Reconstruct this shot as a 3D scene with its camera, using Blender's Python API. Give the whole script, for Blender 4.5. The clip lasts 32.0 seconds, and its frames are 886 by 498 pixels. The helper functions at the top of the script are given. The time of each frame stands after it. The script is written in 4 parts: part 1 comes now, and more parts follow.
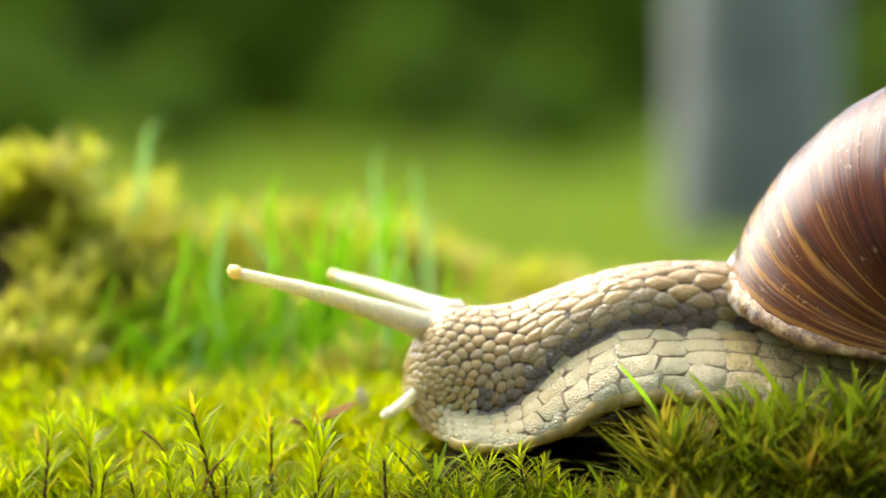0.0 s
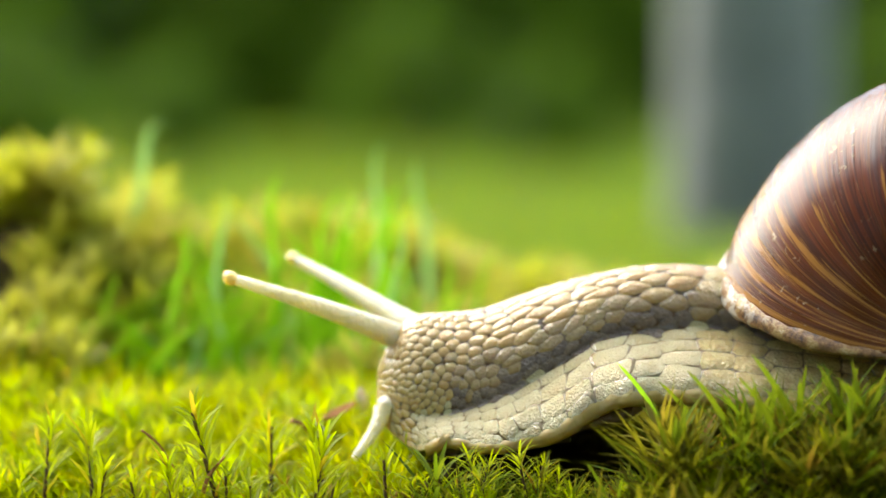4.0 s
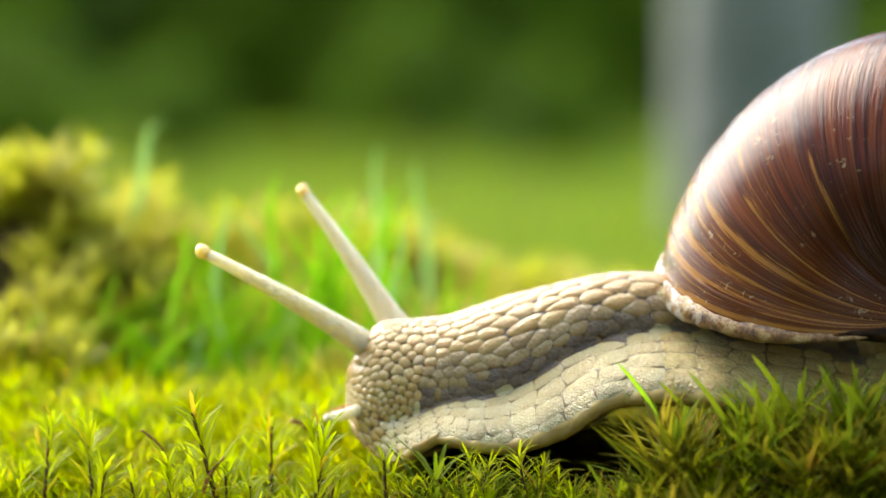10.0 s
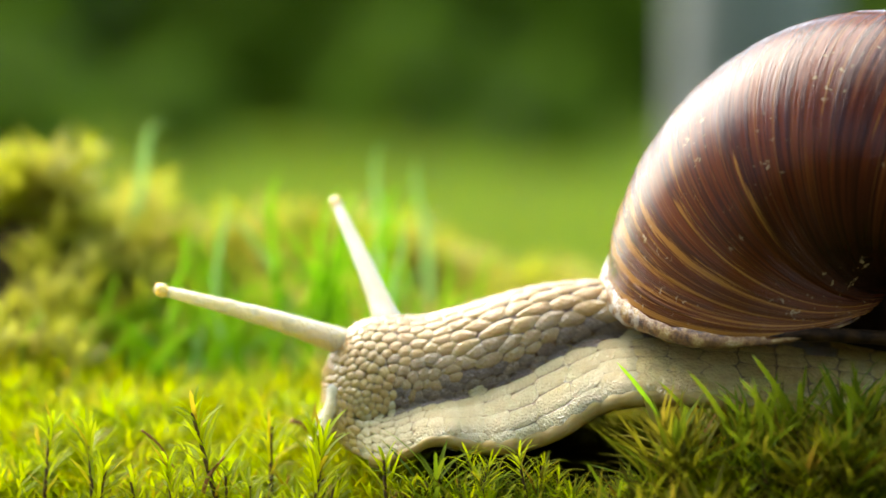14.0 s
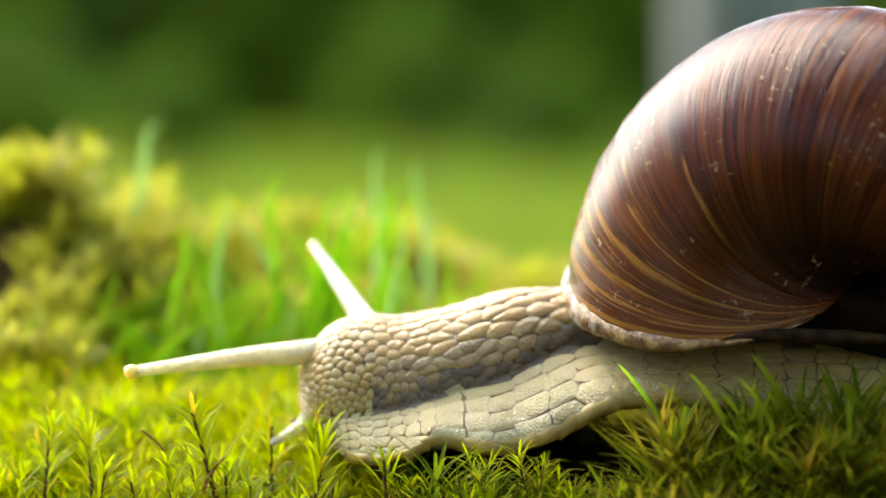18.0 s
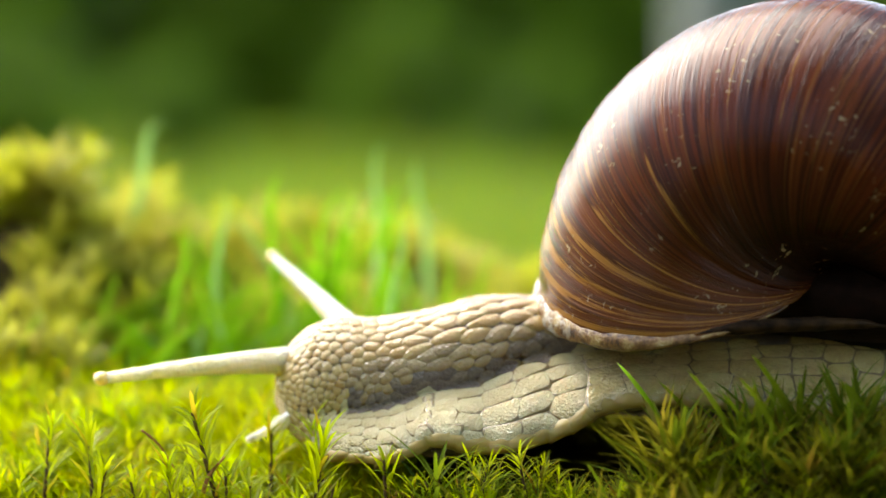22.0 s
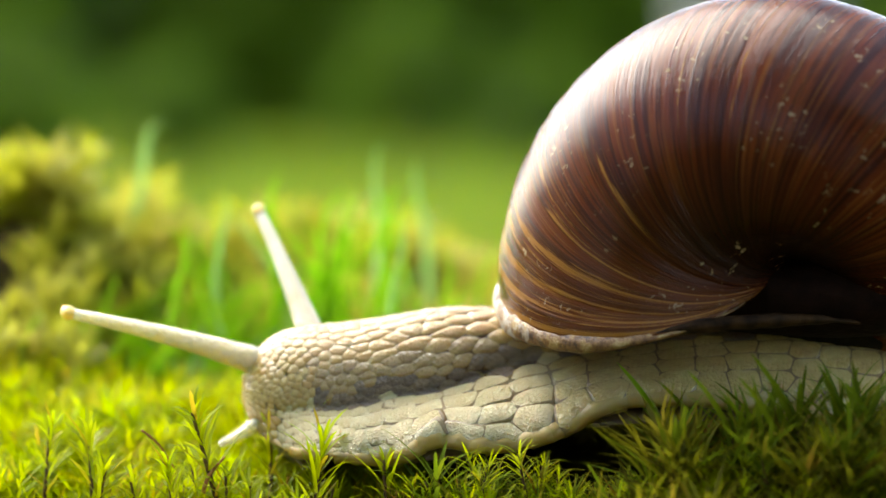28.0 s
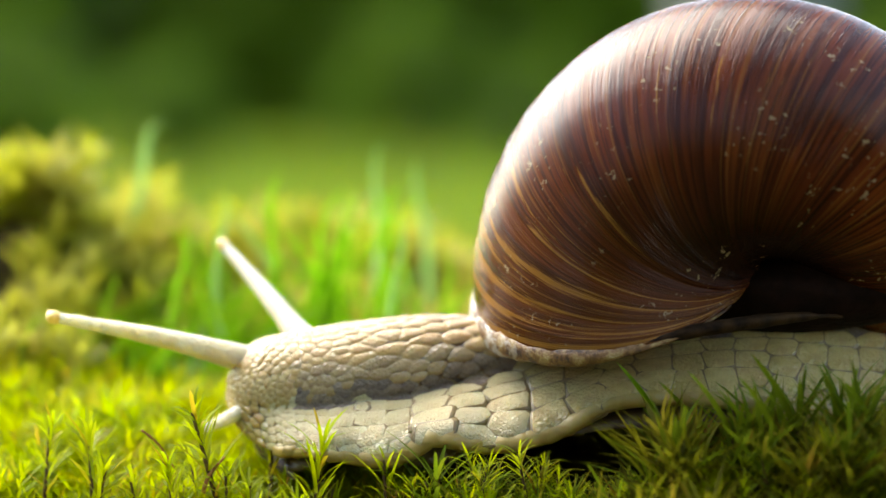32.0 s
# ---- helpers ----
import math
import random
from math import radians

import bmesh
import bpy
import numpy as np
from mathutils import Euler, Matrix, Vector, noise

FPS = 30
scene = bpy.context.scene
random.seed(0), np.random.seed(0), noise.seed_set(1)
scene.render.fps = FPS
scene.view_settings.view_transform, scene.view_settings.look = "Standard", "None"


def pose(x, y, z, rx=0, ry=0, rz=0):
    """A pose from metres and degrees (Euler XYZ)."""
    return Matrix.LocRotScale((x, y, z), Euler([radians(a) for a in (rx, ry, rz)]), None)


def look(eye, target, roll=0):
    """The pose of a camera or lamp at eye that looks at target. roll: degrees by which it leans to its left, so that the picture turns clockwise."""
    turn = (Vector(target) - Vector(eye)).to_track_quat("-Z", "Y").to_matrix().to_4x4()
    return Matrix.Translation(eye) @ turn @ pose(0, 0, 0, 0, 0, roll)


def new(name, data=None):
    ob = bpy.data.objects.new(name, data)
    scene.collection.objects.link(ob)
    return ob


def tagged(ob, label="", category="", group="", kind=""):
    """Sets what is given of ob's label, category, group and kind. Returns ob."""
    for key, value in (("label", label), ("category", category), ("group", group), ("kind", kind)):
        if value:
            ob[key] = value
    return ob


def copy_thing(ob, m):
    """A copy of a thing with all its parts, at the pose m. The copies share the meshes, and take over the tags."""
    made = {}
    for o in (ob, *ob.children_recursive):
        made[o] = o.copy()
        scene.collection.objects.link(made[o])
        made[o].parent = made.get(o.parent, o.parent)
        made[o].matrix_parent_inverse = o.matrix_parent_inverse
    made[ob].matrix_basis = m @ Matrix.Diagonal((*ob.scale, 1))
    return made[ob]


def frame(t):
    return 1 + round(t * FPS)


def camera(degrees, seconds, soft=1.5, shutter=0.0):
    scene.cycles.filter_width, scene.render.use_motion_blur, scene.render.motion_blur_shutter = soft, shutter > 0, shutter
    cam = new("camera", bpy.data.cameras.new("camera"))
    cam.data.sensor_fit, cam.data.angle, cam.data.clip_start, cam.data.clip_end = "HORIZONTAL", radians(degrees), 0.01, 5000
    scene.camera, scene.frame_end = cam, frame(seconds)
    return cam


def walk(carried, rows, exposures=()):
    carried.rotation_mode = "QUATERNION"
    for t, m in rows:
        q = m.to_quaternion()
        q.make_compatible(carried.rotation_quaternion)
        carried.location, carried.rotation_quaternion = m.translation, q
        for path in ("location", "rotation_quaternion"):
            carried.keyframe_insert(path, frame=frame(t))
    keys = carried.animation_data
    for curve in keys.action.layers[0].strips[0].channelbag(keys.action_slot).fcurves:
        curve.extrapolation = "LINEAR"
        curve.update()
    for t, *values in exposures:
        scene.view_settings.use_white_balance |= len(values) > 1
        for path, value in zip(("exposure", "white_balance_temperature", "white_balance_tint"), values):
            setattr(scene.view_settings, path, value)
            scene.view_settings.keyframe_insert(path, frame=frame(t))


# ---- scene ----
MM = 0.001
SPAN = 222.3            # eye to the plane of the snail's back, mm
EYE_Z = 26.5
cam = camera(20, 32.0)
EYE = look((0, -SPAN * MM, EYE_Z * MM), (0, 0, 0.01745))
walk(cam, [(0, EYE), (32.0, EYE)], [(0, 2.38, 8300, 7), (32.0, 2.38, 8300, 7)])
cam.data.dof.use_dof = True
cam.data.dof.focus_distance = 0.2118
cam.data.dof.aperture_fstop = 14

# ---- light ----
SUN_FROM = Vector((-0.44, 0.50, 0.75)).normalized()
world = bpy.data.worlds.new("sky")
scene.world = world
world.use_nodes = True
sky = world.node_tree.nodes.new("ShaderNodeTexSky")
sky.sky_type = "NISHITA"
sky.sun_disc = False
sky.sun_elevation = math.asin(SUN_FROM.z)
sky.sun_rotation = math.atan2(SUN_FROM.x, SUN_FROM.y)
world.node_tree.links.new(sky.outputs[0], world.node_tree.nodes["Background"].inputs[0])
world.node_tree.nodes["Background"].inputs[1].default_value = 0.15
sun = new("sun", bpy.data.lights.new("sun", "SUN"))
sun.data.energy = 1.6
sun.data.angle = radians(63)
sun.data.color = (0.87, 0.93, 1.0)
sun.matrix_world = look(SUN_FROM * 5, (0, 0, 0))


# ---- materials ----
def tree_of(name):
    m = bpy.data.materials.new(name)
    m.use_nodes = True
    nt = m.node_tree
    return m, nt, nt.nodes["Principled BSDF"]


def add(nt, kind, **values):
    n = nt.nodes.new(kind)
    for key, value in values.items():
        n.inputs[key].default_value = value
    return n


def ramp(nt, source, *stops):
    r = nt.nodes.new("ShaderNodeValToRGB")
    while len(r.color_ramp.elements) < len(stops):
        r.color_ramp.elements.new(0.5)
    for e, (at, c) in zip(r.color_ramp.elements, stops):
        e.position, e.color = at, (*c, 1)
    nt.links.new(source, r.inputs[0])
    return r.outputs[0]


def mixed(nt, fac, a, b, how="MIX"):
    n = nt.nodes.new("ShaderNodeMix")
    n.data_type, n.blend_type = "RGBA", how
    for i, v in ((0, fac), (6, a), (7, b)):
        if isinstance(v, (int, float)):
            n.inputs[i].default_value = v
        elif isinstance(v, tuple):
            n.inputs[i].default_value = (*v, 1)
        else:
            nt.links.new(v, n.inputs[i])
    return n.outputs[2]


def bump(nt, p, height, strength, distance):
    b = add(nt, "ShaderNodeBump", Strength=strength, Distance=distance)
    nt.links.new(height, b.inputs["Height"])
    nt.links.new(b.outputs[0], p.inputs["Normal"])


def noise_of(nt, scale, detail=3, coords="Object", stretch=None, rough=0.55):
    tc = nt.nodes.new("ShaderNodeTexCoord")
    n = add(nt, "ShaderNodeTexNoise", Scale=scale, Detail=detail, Roughness=rough)
    out = tc.outputs[coords]
    if stretch:
        mp = add(nt, "ShaderNodeMapping", Scale=stretch)
        nt.links.new(out, mp.inputs[0])
        out = mp.outputs[0]
    nt.links.new(out, n.inputs["Vector"])
    return n.outputs[0]


def leaf_material(name, dark, light, warm, through_light=0.45, rough=0.45, brown=(0.36, 0.17, 0.03), shine=0.5):
    """A thin leaf: reflects and lets light through; colour differs from leaf to leaf and along it."""
    m, nt, p = tree_of(name)
    geo = nt.nodes.new("ShaderNodeNewGeometry")
    n1 = noise_of(nt, 90, 2)
    c = ramp(nt, geo.outputs["Random Per Island"], (0.0, dark), (0.5, light), (0.84, light), (0.93, warm), (1.0, brown))
    c = mixed(nt, ramp(nt, n1, (0.35, (0, 0, 0)), (0.7, (1, 1, 1))), c, mixed(nt, 0.5, c, warm), "MIX")
    nt.links.new(c, p.inputs["Base Color"])
    p.inputs["Roughness"].default_value = rough
    p.inputs["Specular IOR Level"].default_value = shine
    t = nt.nodes.new("ShaderNodeBsdfTranslucent")
    nt.links.new(c, t.inputs[0])
    mx = add(nt, "ShaderNodeMixShader", Fac=through_light)
    nt.links.new(p.outputs[0], mx.inputs[1])
    nt.links.new(t.outputs[0], mx.inputs[2])
    nt.links.new(mx.outputs[0], nt.nodes["Material Output"].inputs[0])
    return m


def skin_material(name, a, b, groove, rough=0.28, cell=2600, relief=0.3, stain=700, coat=0.4, deep=0.001):
    m, nt, p = tree_of(name)
    info = nt.nodes.new("ShaderNodeObjectInfo")
    c = ramp(nt, info.outputs["Random"], (0.0, a), (1.0, b))
    n1 = noise_of(nt, stain, 3)
    c = mixed(nt, ramp(nt, n1, (0.45, (0, 0, 0)), (0.8, (1, 1, 1))), c, groove)
    nt.links.new(c, p.inputs["Base Color"])
    p.inputs["Roughness"].default_value = rough
    p.inputs["Subsurface Weight"].default_value = 0.55 if deep < 0.002 else 1.0
    p.inputs["Subsurface Radius"].default_value = (1.0, 0.6, 0.35) if deep < 0.002 else (1.0, 0.88, 0.62)
    p.inputs["Subsurface Scale"].default_value = deep
    p.inputs["Coat Weight"].default_value = coat
    p.inputs["Coat Roughness"].default_value = 0.06
    tc = nt.nodes.new("ShaderNodeTexCoord")
    cells = add(nt, "ShaderNodeTexVoronoi", Scale=cell)
    cells.feature = "SMOOTH_F1"
    nt.links.new(tc.outputs["Object"], cells.inputs["Vector"])
    h = mixed(nt, 0.5, cells.outputs["Distance"], noise_of(nt, cell * 2, 4))
    bump(nt, p, h, relief, -0.0005)
    nt.links.new(p.inputs["Normal"].links[0].from_socket, p.inputs["Coat Normal"])
    return m


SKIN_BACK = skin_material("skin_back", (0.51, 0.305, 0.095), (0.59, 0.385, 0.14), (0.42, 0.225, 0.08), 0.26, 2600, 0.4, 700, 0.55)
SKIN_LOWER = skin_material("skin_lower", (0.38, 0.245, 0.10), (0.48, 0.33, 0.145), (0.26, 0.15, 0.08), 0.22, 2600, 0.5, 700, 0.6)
# purple-brown scales by the side groove, darkened further for its shade
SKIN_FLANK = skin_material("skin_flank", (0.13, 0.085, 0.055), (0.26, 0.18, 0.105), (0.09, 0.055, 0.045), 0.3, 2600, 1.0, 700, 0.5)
# rear skin: warmer copy, its colour raised to make up for weak light there
SKIN_REAR = skin_material("skin_rear", (0.58, 0.42, 0.155), (0.66, 0.50, 0.20), (0.48, 0.33, 0.13), 0.22, 3200, 1.0, 700, 0.7)
SKIN_HEAD = skin_material("skin_head", (0.51, 0.325, 0.11), (0.59, 0.405, 0.155), (0.40, 0.23, 0.08), 0.26, 2600, 0.35, 700, 0.5)
SKIN_FOOT = skin_material("skin_foot", (0.55, 0.44, 0.215), (0.63, 0.52, 0.275), (0.48, 0.365, 0.17), 0.22, 4200, 0.6, 300)
# furrow skin: darker pigment that also stands in for shade between the scales
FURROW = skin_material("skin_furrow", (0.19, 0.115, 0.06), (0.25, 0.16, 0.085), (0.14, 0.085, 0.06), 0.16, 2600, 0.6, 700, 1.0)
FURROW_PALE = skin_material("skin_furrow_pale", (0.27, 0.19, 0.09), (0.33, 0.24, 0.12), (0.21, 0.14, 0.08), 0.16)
# inner flesh, coloured dark so that gaps and the sole read as shade
SKIN_CORE = skin_material("skin_core", (0.13, 0.08, 0.06), (0.15, 0.095, 0.065), (0.10, 0.065, 0.05))
SKIN_RIM = skin_material("skin_rim", (0.42, 0.28, 0.075), (0.46, 0.32, 0.10), (0.37, 0.23, 0.06), 0.4, 1500, 0.15, 300, 0.1)
SKIN_HORN = skin_material("skin_horn", (0.68, 0.63, 0.47), (0.70, 0.65, 0.49), (0.64, 0.57, 0.40), 0.3, 2600, 0.7, 700, 0.4, 0.003)
EYE_TIP = skin_material("eye_tip", (0.78, 0.52, 0.20), (0.80, 0.54, 0.22), (0.66, 0.38, 0.12), 0.3, 2600, 0.3, 700, 0.4, 0.003)
AMBER = skin_material("amber_spot", (0.62, 0.30, 0.05), (0.62, 0.30, 0.05), (0.50, 0.21, 0.04))


def shell_material():
    m, nt, p = tree_of("shell_brown")
    fine = noise_of(nt, 1, 5, "UV", (240, 1.0, 1), 0.75)
    broad = noise_of(nt, 1, 3, "UV", (40, 1.4, 1))
    streak = noise_of(nt, 1, 5, "UV", (120, 1.3, 1), 0.65)
    patch = noise_of(nt, 110, 3)
    wear = noise_of(nt, 1300, 3, "Object", rough=0.6)
    where = noise_of(nt, 170, 2)
    c = ramp(nt, broad, (0.30, (0.065, 0.009, 0.002)), (0.50, (0.14, 0.024, 0.005)), (0.70, (0.20, 0.045, 0.008)))
    c = mixed(nt, ramp(nt, fine, (0.47, (0, 0, 0)), (0.56, (0.75, 0.75, 0.75))), c, (0.020, 0.003, 0.0005))
    tc = nt.nodes.new("ShaderNodeTexCoord")
    sep = nt.nodes.new("ShaderNodeSeparateXYZ")
    nt.links.new(tc.outputs["UV"], sep.inputs[0])
    young = add(nt, "ShaderNodeMapRange", **{"From Min": 0.0, "From Max": 0.22, "To Min": 0.10, "To Max": -0.075})
    nt.links.new(sep.outputs[0], young.inputs[0])
    more = nt.nodes.new("ShaderNodeMath")
    nt.links.new(streak, more.inputs[0])
    nt.links.new(young.outputs[0], more.inputs[1])
    golden = add(nt, "ShaderNodeMapRange", **{"From Min": 0.0, "From Max": 0.20, "To Min": 0.55, "To Max": 0.0})
    nt.links.new(sep.outputs[0], golden.inputs[0])
    c = mixed(nt, golden.outputs[0], c, (0.12, 0.042, 0.005))
    c = mixed(nt, ramp(nt, more.outputs[0], (0.575, (0, 0, 0)), (0.625, (0.85, 0.85, 0.85))), c, (0.42, 0.18, 0.032))
    thin = noise_of(nt, 1, 4, "UV", (330, 0.8, 1), 0.6)
    c = mixed(nt, ramp(nt, thin, (0.56, (0, 0, 0)), (0.64, (0.38, 0.38, 0.38))), c, (0.34, 0.13, 0.028))
    c = mixed(nt, ramp(nt, patch, (0.52, (0, 0, 0)), (0.75, (0.4, 0.4, 0.4))), c, (0.09, 0.020, 0.007))
    # navel side painted dark: spiral pigment band and the shell's underside shade together
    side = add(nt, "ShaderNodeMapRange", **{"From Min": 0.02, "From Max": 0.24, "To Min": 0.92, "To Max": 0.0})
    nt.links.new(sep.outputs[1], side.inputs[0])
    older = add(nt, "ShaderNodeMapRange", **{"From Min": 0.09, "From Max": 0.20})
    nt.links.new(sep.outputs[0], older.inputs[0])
    band_shade = nt.nodes.new("ShaderNodeMath")
    band_shade.operation = "MULTIPLY"
    nt.links.new(side.outputs[0], band_shade.inputs[0])
    nt.links.new(older.outputs[0], band_shade.inputs[1])
    c = mixed(nt, band_shade.outputs[0], c, (0.012, 0.0035, 0.0012))
    spots = mixed(nt, 1.0, ramp(nt, wear, (0.62, (0, 0, 0)), (0.68, (0.6, 0.6, 0.6))), ramp(nt, where, (0.52, (0, 0, 0)), (0.60, (1, 1, 1))), "MULTIPLY")
    c = mixed(nt, spots, c, (0.52, 0.38, 0.20))
    nt.links.new(c, p.inputs["Base Color"])
    nt.links.new(ramp(nt, fine, (0.3, (0.13, 0.13, 0.13)), (0.7, (0.24, 0.24, 0.24))), p.inputs["Roughness"])
    p.inputs["Specular IOR Level"].default_value = 0.27
    p.inputs["Specular Tint"].default_value = (0.95, 0.93, 1.0, 1)
    bump(nt, p, mixed(nt, 0.45, fine, noise_of(nt, 1, 4, "UV", (110, 1.6, 1), 0.7)), 0.6, 0.0004)
    return m


SHELL = shell_material()


def lip_material():
    m, nt, p = tree_of("shell_lip")
    n1 = noise_of(nt, 750, 6, rough=0.7)
    c = ramp(nt, n1, (0.38, (0.05, 0.018, 0.006)), (0.50, (0.22, 0.10, 0.028)), (0.62, (0.42, 0.27, 0.10)), (0.72, (0.72, 0.64, 0.50)))
    tc = nt.nodes.new("ShaderNodeTexCoord")
    sep = nt.nodes.new("ShaderNodeSeparateXYZ")
    nt.links.new(tc.outputs["Object"], sep.inputs[0])
    worn = add(nt, "ShaderNodeMapRange", **{"From Min": -0.034, "From Max": -0.028, "To Min": 0.9, "To Max": 0.0})
    nt.links.new(sep.outputs[0], worn.inputs[0])
    chips = mixed(nt, 1.0, worn.outputs[0], ramp(nt, noise_of(nt, 900, 4), (0.49, (0, 0, 0)), (0.57, (1, 1, 1))), "MULTIPLY")
    c = mixed(nt, chips, c, (0.72, 0.68, 0.60))
    nt.links.new(c, p.inputs["Base Color"])
    p.inputs["Roughness"].default_value = 0.4
    bump(nt, p, n1, 0.6, 0.0004)
    return m


LIP = lip_material()
MOSS = leaf_material("moss_leaf", (0.18, 0.28, 0.004), (0.48, 0.62, 0.006), (0.62, 0.52, 0.012), 0.7)
MOSS_HERO = leaf_material("moss_hero", (0.19, 0.28, 0.008), (0.46, 0.57, 0.012), (0.50, 0.40, 0.02), 0.65, 0.5, (0.36, 0.14, 0.02), 0.3)
# shaded copy of the moss: the snail's shade is put into the leaf colour
MOSS_SHADED = leaf_material("moss_shaded", (0.055, 0.11, 0.008), (0.18, 0.28, 0.012), (0.28, 0.27, 0.02), 0.5, 0.6, (0.30, 0.13, 0.02), 0.2)
# olive-brown moss, its colour darkened further for the snail's shade
MOSS_OLIVE = leaf_material("moss_olive", (0.035, 0.04, 0.005), (0.25, 0.26, 0.012), (0.38, 0.28, 0.03), 0.55, 0.6, (0.30, 0.13, 0.02), 0.2)
MOSS_FAR = leaf_material("moss_far", (0.20, 0.22, 0.012), (0.56, 0.58, 0.025), (0.68, 0.58, 0.16), 0.64)
GRASS_PALE = leaf_material("pale_grass_leaf", (0.20, 0.44, 0.09), (0.28, 0.54, 0.14), (0.38, 0.58, 0.22), 0.6, 0.25, (0.45, 0.6, 0.3))
GRASS = leaf_material("grass_leaf", (0.14, 0.40, 0.012), (0.22, 0.54, 0.016), (0.40, 0.58, 0.05), 0.7, 0.2, (0.5, 0.68, 0.25))
MEADOW = leaf_material("meadow_leaf", (0.08, 0.16, 0.010), (0.16, 0.26, 0.016), (0.24, 0.29, 0.02), 0.5)
BUSH = leaf_material("bush_leaf", (0.05, 0.115, 0.008), (0.088, 0.175, 0.014), (0.12, 0.18, 0.014), 0.45, 0.8, (0.09, 0.13, 0.01), 0.1)
BUSH_DARK = leaf_material("bush_dark_leaf", (0.03, 0.06, 0.010), (0.05, 0.09, 0.014), (0.06, 0.09, 0.016), 0.35, 0.8, (0.07, 0.08, 0.02), 0.1)


# leaves of the unseen shrubs that are added to block light
BLOCKER_LEAF = leaf_material("blocker_leaf", (0.04, 0.05, 0.015), (0.07, 0.08, 0.025), (0.09, 0.085, 0.03), 0.4, 0.8, (0.03, 0.03, 0.015), 0.1)


def plain_noise(name, scale, rough, *stops):
    m, nt, p = tree_of(name)
    n1 = noise_of(nt, scale, 5)
    nt.links.new(ramp(nt, n1, *stops), p.inputs["Base Color"])
    p.inputs["Roughness"].default_value = rough
    bump(nt, p, n1, 0.7, 0.3 / scale)
    return m


STEM = plain_noise("moss_stem", 900, 0.6, (0.35, (0.06, 0.030, 0.010)), (0.65, (0.14, 0.07, 0.02)))
TWIG = plain_noise("dry_twig", 700, 0.7, (0.35, (0.24, 0.085, 0.02)), (0.65, (0.48, 0.22, 0.06)))
PETAL = plain_noise("pale_scale", 500, 0.5, (0.35, (0.60, 0.50, 0.38)), (0.65, (0.80, 0.76, 0.70)))
ORANGE = plain_noise("orange_scale", 500, 0.5, (0.35, (0.42, 0.16, 0.03)), (0.65, (0.60, 0.30, 0.08)))
# inner lip's brown, taken near black for the shade beside the navel
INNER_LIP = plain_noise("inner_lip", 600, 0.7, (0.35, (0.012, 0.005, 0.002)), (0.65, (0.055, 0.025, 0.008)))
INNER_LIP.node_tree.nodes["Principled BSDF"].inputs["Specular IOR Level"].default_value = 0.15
# near-black filler colour: shade in the navel put into the material
NAVEL_SHADE = plain_noise("navel_shade", 500, 0.75, (0.35, (0.008, 0.003, 0.0015)), (0.65, (0.018, 0.006, 0.003)))
NAVEL_SHADE.node_tree.nodes["Principled BSDF"].inputs["Specular IOR Level"].default_value = 0.1
# mantle coloured near black for the shade in the shell's mouth
MANTLE_SHADED = plain_noise("mantle_shaded", 700, 0.8, (0.35, (0.010, 0.008, 0.006)), (0.65, (0.022, 0.016, 0.010)))
MANTLE_SHADED.node_tree.nodes["Principled BSDF"].inputs["Specular IOR Level"].default_value = 0.1
BARK_GREY = plain_noise("grey_bark", 30, 0.9, (0.35, (0.105, 0.11, 0.105)), (0.65, (0.17, 0.175, 0.17)))
BARK_DARK = plain_noise("dark_bark", 25, 0.9, (0.35, (0.035, 0.035, 0.03)), (0.65, (0.085, 0.08, 0.07)))


def ground_material():
    m, nt, p = tree_of("mossy_ground")
    n1, n2 = noise_of(nt, 160, 5), noise_of(nt, 3.0, 4)
    soil = ramp(nt, n1, (0.35, (0.018, 0.012, 0.005)), (0.6, (0.05, 0.036, 0.009)), (0.75, (0.12, 0.10, 0.015)))
    meadow = ramp(nt, n2, (0.35, (0.05, 0.12, 0.006)), (0.65, (0.10, 0.19, 0.008)))
    geo = nt.nodes.new("ShaderNodeNewGeometry")
    sep = nt.nodes.new("ShaderNodeSeparateXYZ")
    nt.links.new(geo.outputs["Position"], sep.inputs[0])
    mr = add(nt, "ShaderNodeMapRange", **{"From Min": 0.10, "From Max": 0.30})
    wave = nt.nodes.new("ShaderNodeMath")
    wave.operation = "MULTIPLY_ADD"
    nt.links.new(noise_of(nt, 9.0, 3), wave.inputs[0])
    wave.inputs[1].default_value = 0.16
    add_y = nt.nodes.new("ShaderNodeMath")
    add_y.operation = "SUBTRACT"
    nt.links.new(sep.outputs[1], add_y.inputs[0])
    add_y.inputs[1].default_value = 0.08
    nt.links.new(add_y.outputs[0], wave.inputs[2])
    nt.links.new(wave.outputs[0], mr.inputs[0])
    # unseen ground towards the viewer, darkened to cut bounce light on the shell
    front_dim = ramp(nt, noise_of(nt, 60, 5), (0.35, (0.02, 0.018, 0.008)), (0.5, (0.04, 0.035, 0.012)), (0.65, (0.06, 0.05, 0.018)))
    near = add(nt, "ShaderNodeMapRange", **{"From Min": -0.030, "From Max": -0.09})
    nt.links.new(sep.outputs[1], near.inputs[0])
    soil = mixed(nt, near.outputs[0], soil, front_dim)
    nt.links.new(mixed(nt, mr.outputs[0], soil, meadow), p.inputs["Base Color"])
    p.inputs["Roughness"].default_value = 0.9
    p.inputs["Specular IOR Level"].default_value = 0.08
    bump(nt, p, n1, 0.6, 0.002)
    return m


GROUND = ground_material()


